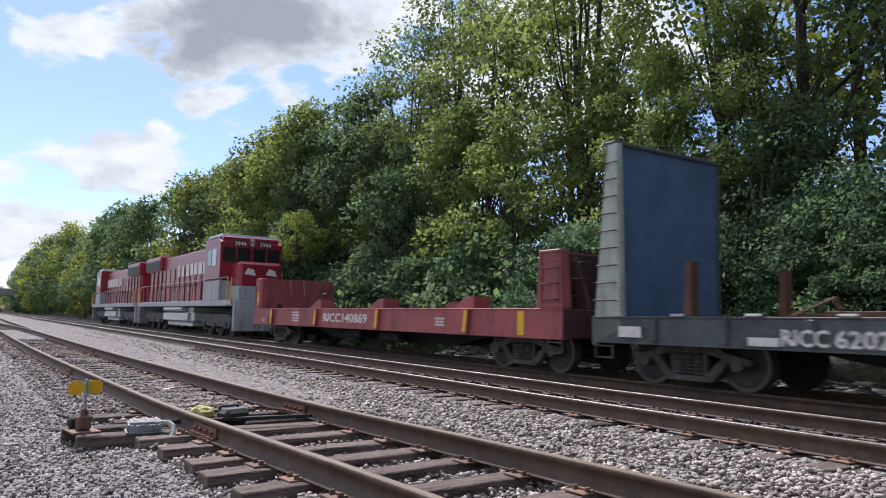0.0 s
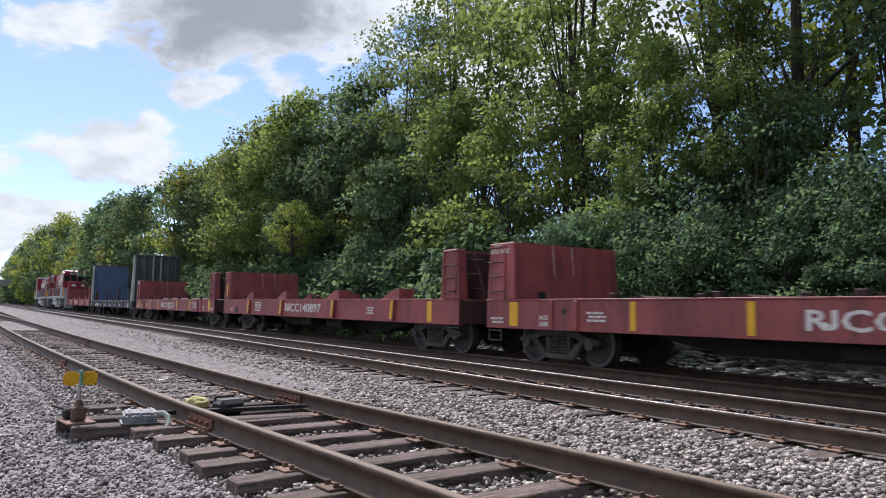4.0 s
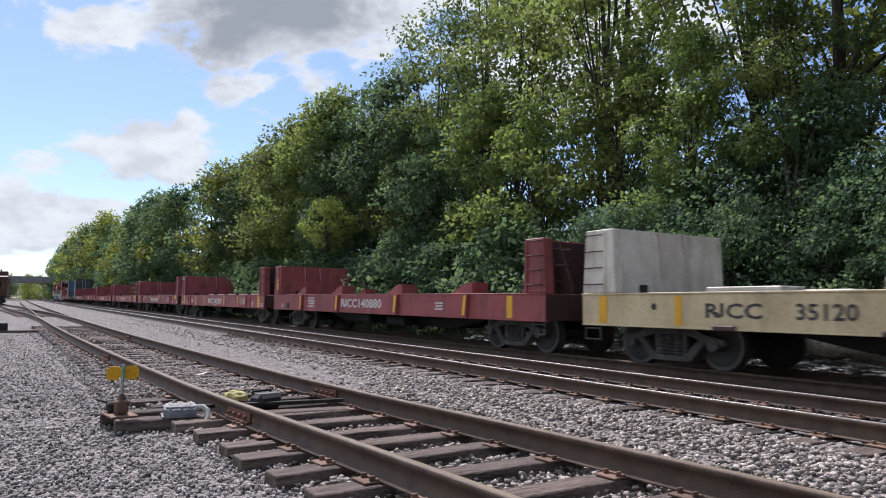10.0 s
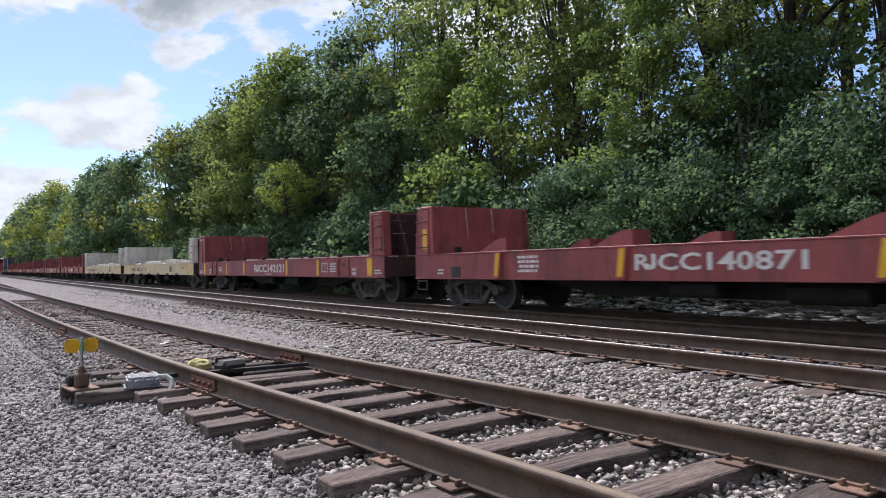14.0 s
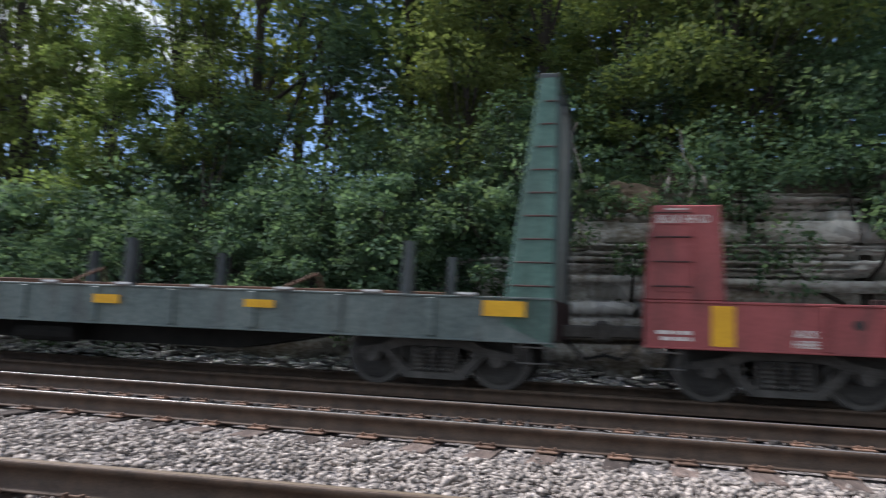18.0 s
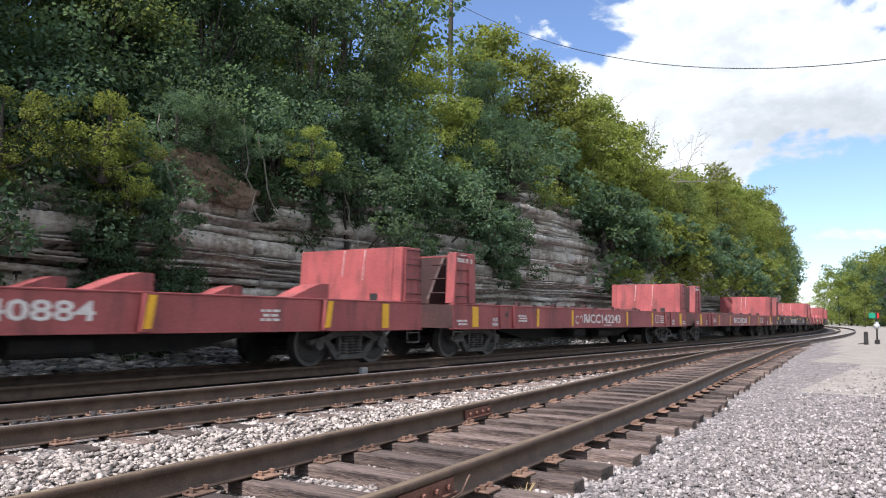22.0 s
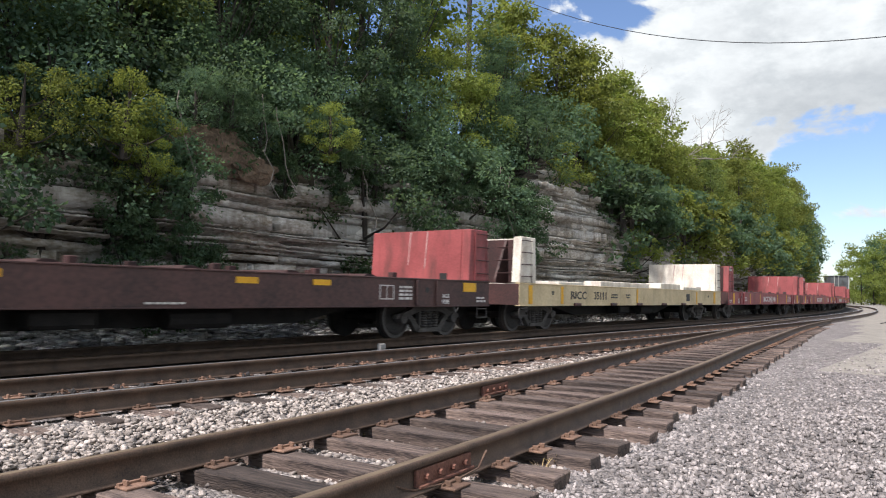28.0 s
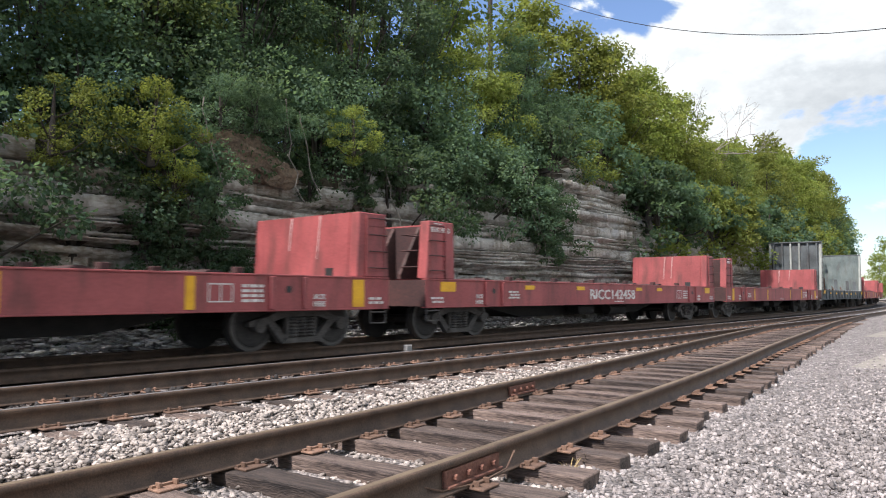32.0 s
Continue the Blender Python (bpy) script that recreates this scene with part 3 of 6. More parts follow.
siding = track("siding_track", "rusty siding rails on weathered wooden ties", y_siding, -300, 40, -34, 34, M_DULLHEAD, 0.60, True, 2)
main_track = track("main_track", "polished main-line rails on wooden ties in ballast", y_main, -500, 260, -26, 40, M_SHINE, 0.57, True, 3, 0.006)
far_track = track("far_track", "dull rails of the train's track", y_train, -700, 700, -14, 22, M_DULLHEAD, 0.55, False, 4, 0.02)
branch = track("branch_track", "rusty branch rails leading to a caboose", y_branch, -130, -38, -78, -50, M_DULLHEAD, 0.6, False, 5)
for x, off in ((-7.15, -0.7525), (-8.5, 0.7525), (-15.2, -0.7525), (-22.5, 0.7525), (3.55, -0.7525), (6.9, 0.7525), (1.0, 0.7525)):
    joint_bar(siding, y_siding, off, x)

# ---------------------------------------------------------------- the train
SPEED = 14.896          # metres a second, towards -x
HALF = 1.47             # half the cars' width
_gx = np.arange(-760, 720, 1.0)
_gy = y_train(_gx)
_gs = np.concatenate([[0], np.cumsum(np.hypot(np.diff(_gx), np.diff(_gy)))])
_gs -= np.interp(0.0, _gx, _gs)


def on_line(s):
    """The pose on the train's track at the length s along it."""
    x = float(np.interp(s, _gs, _gx))
    a = float(np.interp(s - 6, _gs, _gy)), float(np.interp(s + 6, _gs, _gy))
    b = float(np.interp(s - 6, _gs, _gx)), float(np.interp(s + 6, _gs, _gx))
    up = float(grade(b[0])), float(grade(b[1]))
    return pose(x, (a[0] + a[1]) / 2, (up[0] + up[1]) / 2, 0, -math.degrees(math.atan2(up[1] - up[0], 12)), math.degrees(math.atan2(a[1] - a[0], b[1] - b[0])))


RUNNING = []            # every vehicle and the place of its middle at the start


TRUCK_MESHES = []


def truck_meshes():
    r = 0.42
    for dx in (-0.885, 0.885):
        bm = bmesh.new()
        rod(bm, (dx, -0.9, r), (dx, 0.9, r), 0.085, 10)
        TRUCK_MESHES.append(("axle", bm, M_WHEEL, "steel axle"))
        for sy in (-1, 1):
            bm = bmesh.new()
            disc_wheel(bm, dx, sy * 0.66, sy * 0.80, r, r)
            disc_wheel(bm, dx, sy * 0.63, sy * 0.67, r, r + 0.025)
            rod(bm, (dx, sy * 0.79, r), (dx, sy * 0.812, r), r - 0.07, 28, r - 0.09)
            TRUCK_MESHES.append(("wheel", bm, M_WHEEL, "worn steel wheel"))
            bm = bmesh.new()
            rings = [[bm.verts.new((dx + q * math.cos(a), sy * yy, r + q * math.sin(a))) for a in np.linspace(0, 2 * math.pi, 28, endpoint=False)]
                     for q, yy in ((r + 0.002, 0.70), (r + 0.002, 0.802), (r - 0.06, 0.806))]
            for one, two in zip(rings, rings[1:]):
                for q in range(28):
                    bm.faces.new((one[q], one[(q + 1) % 28], two[(q + 1) % 28], two[q]))
            TRUCK_MESHES.append(("tread", bm, M_TREAD, "bright worn wheel tread"))
    for sy in (-1, 1):
        bm = bmesh.new()
        y0, y1 = sy * 0.95 - 0.07, sy * 0.95 + 0.07
        prism(bm, [(-1.1, 0.50), (-0.72, 0.57), (-0.5, 0.67), (0.5, 0.67), (0.72, 0.57), (1.1, 0.50), (1.1, 0.41), (0.74, 0.45), (0.36, 0.56), (-0.36, 0.56), (-0.74, 0.45), (-1.1, 0.41)], y0, y1)
        for d in (-1, 1):
            prism(bm, [(d * 0.74, 0.47), (d * 0.62, 0.51), (d * 0.33, 0.23), (d * 0.33, 0.12), (d * 0.42, 0.12)], y0 + 0.01, y1 - 0.01)
            prism(bm, [(d * 0.33, 0.58), (d * 0.27, 0.58), (d * 0.27, 0.2), (d * 0.33, 0.2)], y0 + 0.02, y1 - 0.02)
        prism(bm, [(-0.42, 0.12), (0.42, 0.12), (0.36, 0.21), (-0.36, 0.21)], y0 - 0.02, y1 + 0.02)
        for dx in (-0.885, 0.885):
            rod(bm, (dx, sy * 0.86, r), (dx, sy * 1.05, r), 0.11, 12)
        TRUCK_MESHES.append(("side_frame", bm, M_TRUCK, "dusty cast truck side frame"))
        for dx in (-0.18, 0.0, 0.18):
            bm = bmesh.new()
            z, rings = 0.215, []
            for k in range(13):
                rr = 0.088 if k % 2 else 0.06
                rings.append([bm.verts.new((dx + rr * math.cos(a), sy * 1.0 + rr * math.sin(a), z)) for a in np.linspace(0, 2 * math.pi, 10, endpoint=False)])
                z += 0.028
            for a, b in zip(rings, rings[1:]):
                for q in range(10):
                    bm.faces.new((a[q], a[(q + 1) % 10], b[(q + 1) % 10], b[q]))
            TRUCK_MESHES.append(("spring", bm, M_TRUCK, "grey coil spring"))
    bm = bmesh.new()
    box(bm, -0.2, 0.2, -1.0, 1.0, 0.42, 0.66, 0.03)
    TRUCK_MESHES.append(("bolster", bm, M_UNDER, ""))
    for i, (name, bm, material, label) in enumerate(TRUCK_MESHES):
        me = bpy.data.meshes.new(name)
        bm.to_mesh(me)
        bm.free()
        me.materials.append(material)
        TRUCK_MESHES[i] = (name, me, label)


truck_meshes()


def freight_truck(parent, x):
    """A three-piece truck: two side frames with springs, two wheelsets."""
    axle = None
    for name, me, label in TRUCK_MESHES:
        if name in ("wheel", "tread"):
            tagged(share(name, me, axle, Matrix()), label)
        else:
            ob = tagged(share(name, me, parent, pose(x, 0, 0)), label)
            axle = ob if name == "axle" else axle


def coupler(parent, x, d):
    bm = bmesh.new()
    box(bm, min(x, x + d * 0.55), max(x, x + d * 0.55), -0.09, 0.09, 0.74, 0.92, 0.02)
    box(bm, min(x + d * 0.45, x + d * 0.68), max(x + d * 0.45, x + d * 0.68), -0.16, 0.16, 0.68, 0.98, 0.04)
    part("coupler", bm, M_TRUCK, parent, "rusty knuckle coupler")
    bm = bmesh.new()
    for a, b in (((x, 0.3, 0.7), (x + d * 0.3, 0.3, 0.42)), ((x + d * 0.3, 0.3, 0.42), (x + d * 0.6, 0.22, 0.5))):
        rod(bm, a, b, 0.025, 6)
    part("brake_hose", bm, M_BLACK, parent)


LETTERS = {}


def stencil(parent, body, x, z, width, height, material=None, label="white stencilled lettering", y=None):
    paint = material or M_WHITE
    key = (body, width, height, paint.name)
    if key not in LETTERS:
        LETTERS[key] = text_mesh(body, width, height)
        LETTERS[key].materials.clear()
        LETTERS[key].materials.append(paint)
    ob = new("lettering", LETTERS[key])
    ob.parent = parent
    ob.matrix_basis = pose(x, (-HALF - 0.006) if y is None else y, z)
    return tagged(ob, label)


def bars(parent, x, z, width, height, rows, material=None, y=None, label="small unreadable stencil line"):
    rng = random.Random(int(x * 100) + rows)
    h = height / (rows * 1.7)
    y = (-HALF - 0.008) if y is None else y
    for i in range(rows):
        bm = bmesh.new()
        zz = z + i * h * 1.7
        w0 = x + rng.choice((0, 0, 0.05))
        while w0 < x + width - 0.04:
            w = min(rng.uniform(0.06, 0.16), x + width - w0)
            box(bm, w0, w0 + w, y, y + 0.004, zz, zz + h)
            w0 += w + 0.03
        part("stencil_line", bm, material or M_WHITE, parent, label)


def scrawl(parent, x, z, width, height, paints, seed):
    """Sprayed curls: flat ribbons of paint, no letters."""
    rng = random.Random(seed)
    n = max(2, int(width / 0.2))
    for i in range(n):
        bm = bmesh.new()
        cx, cz = x + (i + 0.5) * width / n, z + height / 2
        ra, rb = width / n * rng.uniform(0.36, 0.5), height * rng.uniform(0.38, 0.5)
        a0, sweep_by = rng.uniform(0, 6.3), rng.uniform(3.2, 5.2)
        prev = None
        for k in range(11):
            a = a0 + sweep_by * k / 10
            c, d = math.cos(a), math.sin(a)
            pair = [bm.verts.new((cx + c * ra * f, -HALF - 0.006, cz + d * rb * f)) for f in (0.72, 1.05)]
            if prev:
                bm.faces.new((prev[0], prev[1], pair[1], pair[0]))
            prev = pair
        bmesh.ops.solidify(bm, geom=bm.faces[:], thickness=0.003)
        part("paint_curl", bm, paints[i % len(paints)], parent, "pale sprayed paint curl")


def patches(parent, x, z, width, height):
    """A sprayed panel of small overlapping colour patches."""
    rng = random.Random(7)
    for i in range(22):
        bm = bmesh.new()
        px, pz = x + rng.random() * (width - 0.18), z + rng.random() * (height - 0.08)
        w, h, y = rng.uniform(0.08, 0.26), rng.uniform(0.04, 0.1), -HALF - 0.005 - 0.0006 * i
        prism(bm, [(px, pz), (px + w, pz + rng.uniform(-0.02, 0.02)), (px + w + 0.03, pz + h), (px + 0.02, pz + h)], y - 0.001, y)
        part("paint_patch", bm, rng.choice((M_VIOLET, M_ORANGE, M_WHITE, M_VIOLET)), parent, "sprayed paint patch")


def stripe(parent, x, z0, z1, w, slant=0.0, material=None):
    bm = bmesh.new()
    prism(bm, [(x, z0), (x + w, z0), (x + w + slant, z1), (x + slant, z1)], -HALF - 0.010, -HALF - 0.003)
    part("reflector_strip", bm, material or M_YELLOW, parent, "yellow reflective strip")


L0 = 17.1               # length of the flat cars over their end sills


def flat_underframe(car, body, L=L0, belly=True, top=1.23):
    """Sills, deck, the fish-bellied centre sill, trucks and couplers, shared by all the flat cars."""
    for sy, nm in ((-1, "near"), (1, "far")):
        bm = bmesh.new()
        y0, y1 = sorted((sy * (HALF - 0.012), sy * HALF))
        box(bm, -L / 2, L / 2, y0, y1, 0.69, top)
        ya, yb = sorted((sy * (HALF - 0.12), sy * (HALF + 0.022)))
        box(bm, -L / 2, L / 2, ya, yb, top - 0.005, top + 0.025, 0.006)
        box(bm, -L / 2, L / 2, ya, yb, 0.67, 0.695, 0.006)
        part("side_sill", bm, body, car, "riveted side sill, scuffed and sooty")
    bm = bmesh.new()
    box(bm, -L / 2 + 0.02, L / 2 - 0.02, -HALF + 0.13, HALF - 0.13, 1.0, 1.06)
    part("deck", bm, M_DARKCAR, car, "dark plank deck")
    bm = bmesh.new()
    box(bm, -L / 2 + 0.3, L / 2 - 0.3, -0.35, 0.35, 0.62, 1.0)
    if belly:
        prism(bm, [(-L / 2 + 3.3, 0.66), (L / 2 - 3.3, 0.66), (L / 2 - 5.0, 0.36), (-L / 2 + 5.0, 0.36)], -0.45, 0.45)
    part("centre_sill", bm, M_UNDER, car, "sooty fish-bellied centre sill")
    bm = bmesh.new()
    box(bm, -1.4, -0.5, -1.05, -0.6, 0.40, 0.66, 0.05)
    part("valve_box", bm, M_UNDER, car, "dark brake valve box")
    bm = bmesh.new()
    rod(bm, (0.6, -0.85, 0.5), (1.7, -0.85, 0.5), 0.16, 12)
    part("brake_reservoir", bm, M_UNDER, car, "dark brake reservoir")
    for sx in (-1, 1):
        freight_truck(car, sx * (L / 2 - 1.67))
        coupler(car, sx * L / 2, sx)
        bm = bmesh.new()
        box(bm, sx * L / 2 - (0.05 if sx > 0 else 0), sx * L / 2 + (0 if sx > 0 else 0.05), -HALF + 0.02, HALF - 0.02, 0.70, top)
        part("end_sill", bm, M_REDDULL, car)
        for k in (0.42, 0.62):
            bm = bmesh.new()
            xa = sx * (L / 2 - 0.25)
            rod(bm, (xa - 0.2, -HALF + 0.03, k), (xa + 0.2, -HALF + 0.03, k), 0.014, 6)
            if k == 0.42:
                for q in (-0.2, 0.2):
                    rod(bm, (xa + q, -HALF + 0.03, k), (xa + q, -HALF + 0.03, 0.7), 0.014, 6)
            part("sill_step", bm, M_TRUCK, car)


def bulkhead(car, sx, body, L=L0, top=2.42, depth=0.84):
    """A bulkhead across the end of the car: a smooth inner wall between two box ends, and an open braced back."""
    xo, xi = sx * L / 2, sx * (L / 2 - depth)
    lean = sx * 0.06
    bm = bmesh.new()
    prism(bm, [(xi, 1.255), (xi + sx * 0.2, 1.255), (xi + sx * 0.2, top), (xi + lean, top)], -HALF + 0.24, HALF - 0.24)
    bh = part("bulkhead", bm, body, car, "steel bulkhead wall, scraped and stained")
    for sy in (-1, 1):
        bm = bmesh.new()
        ya, yb = sorted((sy * HALF, sy * (HALF - 0.24)))
        prism(bm, [(xi, 1.255), (xo, 1.255), (xo - sx * 0.09, top), (xi + lean, top)], ya, yb)
        bmesh.ops.bevel(bm, geom=bm.edges[:], offset=0.015, segments=1, affect="EDGES")
        part("box_end", bm, body, bh, "red box end with grab irons" if body is M_REDCAR else "pale box end with grab irons")
    # the outer face takes a much darker red than the wall
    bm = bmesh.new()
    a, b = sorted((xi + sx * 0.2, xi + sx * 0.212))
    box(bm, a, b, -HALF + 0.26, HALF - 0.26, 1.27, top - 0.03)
    part("outer_face", bm, M_REDDULL, bh, "dark outer face")
    for yy in (-0.7, 0.05, 0.8):
        bm = bmesh.new()
        foot, head = xo - sx * 0.06, xi + sx * 0.26
        prism(bm, [(head - sx * 0.04, 1.256), (foot, 1.256), (foot, 1.36), (head, top - 0.05), (head - sx * 0.04, top - 0.05)], yy - 0.035, yy + 0.035)
        part("brace", bm, M_DARKCAR, bh, "slanted steel brace")
    for k in range(3):
        bm = bmesh.new()
        z = 1.5 + k * 0.33
        rod(bm, (xo - sx * 0.1, -HALF + 0.3, z), (xo - sx * 0.1, -HALF + 0.75, z), 0.012, 6)
        rod(bm, (xo - sx * 0.1, -HALF + 0.75, z), (xi + sx * 0.2, -HALF + 0.75, z), 0.012, 6)
        part("end_rung", bm, M_REDDULL, bh, "dark grab iron")
    bm = bmesh.new()
    a, b = sorted((xi + lean * 0.1, xi - sx * 0.01))
    box(bm, a, b, -0.86, -0.66, 1.262, 1.42)
    part("drain_opening", bm, M_BLACK, bh, "dark drain opening at the foot")
    xm = sx * (L / 2 - 0.32)
    for k in range(4):
        bm = bmesh.new()
        z = 1.42 + k * 0.30
        rod(bm, (xm - 0.22, -HALF - 0.055, z), (xm + 0.22, -HALF - 0.055, z), 0.011, 6)
        for q in (-0.22, 0.22):
            rod(bm, (xm + q, -HALF - 0.055, z), (xm + q, -HALF, z), 0.011, 6)
        part("rung", bm, M_REDDULL, bh, "steel grab iron")
    bm = bmesh.new()
    a, b = sorted((sx * (L / 2 - 0.62), sx * (L / 2 - 0.58)))
    box(bm, a, b, -HALF - 0.03, -HALF + 0.01, 1.27, top - 0.05)
    part("panel_rib", bm, body, bh)
    bm = bmesh.new()
    a, b = sorted((sx * (L / 2 - 0.56), sx * (L / 2 - 0.12)))
    for q in ((a, a + 0.02, 1.36, top - 0.22), (b - 0.02, b, 1.36, top - 0.22), (a + 0.02, b - 0.02, 1.36, 1.38), (a + 0.02, b - 0.02, top - 0.24, top - 0.22)):
        box(bm, q[0], q[1], -HALF - 0.012, -HALF + 0.004, q[2], q[3])
    part("access_plate", bm, body, bh)
    for yy in (-0.25 + 0.2 * math.sin(len(RUNNING) * 1.7), 0.3 + 0.15 * math.sin(len(RUNNING) * 2.9)):
        bm = bmesh.new()
        a, b = sorted((xi, xi - sx * 0.012))
        low = 1.5 + 0.3 * abs(math.sin(len(RUNNING) * 2.3 + yy))
        mark = [(yy, low), (yy + 0.015, low), (yy - 0.02, top - 0.02), (yy - 0.055, top - 0.02)]
        tilt = [lean * (z - 1.255) / (top - 1.255) for y, z in mark]
        v0 = [bm.verts.new((a + q, y, z)) for (y, z), q in zip(mark, tilt)]
        v1 = [bm.verts.new((b + q, y, z)) for (y, z), q in zip(mark, tilt)]
        bm.faces.new(v0); bm.faces.new(v1[::-1])
        for q in range(4):
            bm.faces.new((v0[q], v1[q], v1[(q + 1) % 4], v0[(q + 1) % 4]))
        bmesh.ops.recalc_face_normals(bm, faces=bm.faces)
        part("scrape", bm, M_SCRAPE, bh, "pale scrape mark")
    return bh


def deck_posts(car, xs, body):
    """Low stake pockets and bolsters standing above the sills."""
    for x in xs:
        bm = bmesh.new()
        box(bm, x - 0.09, x + 0.09, HALF - 0.35, HALF - 0.2, 1.05, 1.42, 0.01)
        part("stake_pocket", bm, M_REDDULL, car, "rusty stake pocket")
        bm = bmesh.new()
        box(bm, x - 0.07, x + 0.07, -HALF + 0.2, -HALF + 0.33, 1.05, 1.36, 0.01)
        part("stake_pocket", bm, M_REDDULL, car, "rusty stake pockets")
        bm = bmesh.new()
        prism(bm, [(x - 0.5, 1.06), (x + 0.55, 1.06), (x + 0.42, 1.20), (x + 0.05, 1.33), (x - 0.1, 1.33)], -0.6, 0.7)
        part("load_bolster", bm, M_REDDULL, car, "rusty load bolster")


# where the number starts, from the middle of the car
MARKS = {"RJCC 142132": -1.85, "RJCC142243": -1.49, "RJCC142746": -2.0, "RJCC142246": -1.46, "RJCC142401": -1.27, "RJCC142429": -1.36, "RJCC142121": -1.12}


def car_142(number, strips="tall", dark=False):
    body = M_DARKCAR if dark else M_REDCAR
    car = thing("bulkhead_flatcar", "dark brown bulkhead flat car with red ends" if dark else "faded red bulkhead flat car, empty, sooty underneath", "flat car", "cars of the freight train")
    flat_underframe(car, body)
    for sx in (-1, 1):
        bulkhead(car, sx, M_REDCAR, depth=0.84 if sx > 0 else 0.93)
        bm = bmesh.new()
        rod(bm, (sx * 6.2, -HALF - 0.004, 1.02), (sx * 6.2, -HALF + 0.05, 1.02), 0.06, 12)
        part("jacking_hole", bm, M_BLACK, car, "dark round jacking hole")
        bm = bmesh.new()
        box(bm, sx * 5.86 - 0.05, sx * 5.86 + 0.05, -HALF - 0.05, -HALF, 0.7, 1.22, 0.01)
        part("sill_rib", bm, body, car)
        bm = bmesh.new()
        box(bm, sx * 6.52 - 0.04, sx * 6.52 + 0.04, -HALF - 0.04, -HALF, 0.7, 1.22, 0.01)
        part("sill_rib", bm, body, car)
    deck_posts(car, (-5.2, -3.1, -1.0, 1.2, 3.3, 5.4), body)
    if number:
        stencil(car, number, MARKS.get(number, -1.5) - 0.1, 0.82, 2.9, 0.27)
    if strips == "tall":
        for x, w in ((-7.78, 0.26), (-4.6, 0.12), (-2.45, 0.12), (1.85, 0.13), (4.35, 0.15), (7.62, 0.28)):
            stripe(car, x, 0.72, 1.2, w)
    else:
        for x in (-4.9, -2.35, 1.4, 3.0):
            stripe(car, x, 1.06, 1.16, 0.42)
        stripe(car, -8.1, 1.0, 1.2, 0.5)
        stripe(car, 7.5, 1.0, 1.2, 0.5)
    bars(car, 5.25, 0.82, 0.45, 0.3, 4)
    bars(car, -0.1, 0.735, 0.62, 0.05, 1)
    if number != "RJCC142282":
        bars(car, -5.6, 0.85, 0.45, 0.2, 3)
    bars(car, -8.4, 0.77, 0.4, 0.15, 2)
    bars(car, 7.98, 0.77, 0.42, 0.15, 2)
    for x in (-6.88, 6.72):
        stencil(car, "JACK", x, 0.86, 0.26, 0.085, label="small white stencilled word")
        stencil(car, "HERE", x, 0.74, 0.26, 0.085, label="small white stencilled word")
    stencil(car, "BULK HEAD", -8.40, 2.2, 0.6, 0.1, label="small white stencilled word")
    bars(car, -8.36, 2.36, 0.3, 0.035, 1)
    if number == "RJCC142282":
        stencil(car, "LD LMT 161600", -5.80, 0.98, 1.15, 0.15, label="white load-limit lettering")
        stencil(car, "LT WT   58400", -5.80, 0.73, 1.15, 0.15, label="white light-weight lettering")
    if number == "RJCC142429":
        scrawl(car, 3.2, 0.82, 0.75, 0.33, (M_VIOLET,), 4)
    if number == "RJCC142243":
        scrawl(car, -2.2, 0.76, 0.55, 0.3, (M_WHITE,), 9)
    if number == "RJCC142250":
        scrawl(car, -4.25, 0.95, 0.3, 0.18, (M_WHITE,), 5)
        patches(car, -3.9, 0.74, 1.0, 0.42)
    bm = bmesh.new()
    for a in ((4.72, 5.14, 0.82, 0.84), (4.72, 5.14, 1.08, 1.10), (4.72, 4.74, 0.82, 1.1), (5.12, 5.14, 0.82, 1.1), (4.92, 4.94, 0.82, 1.1)):
        box(bm, a[0], a[1], -HALF - 0.009, -HALF - 0.004, a[2], a[3])
    part("service_stencil", bm, M_WHITE, car, "white framed service stencil")
    return car


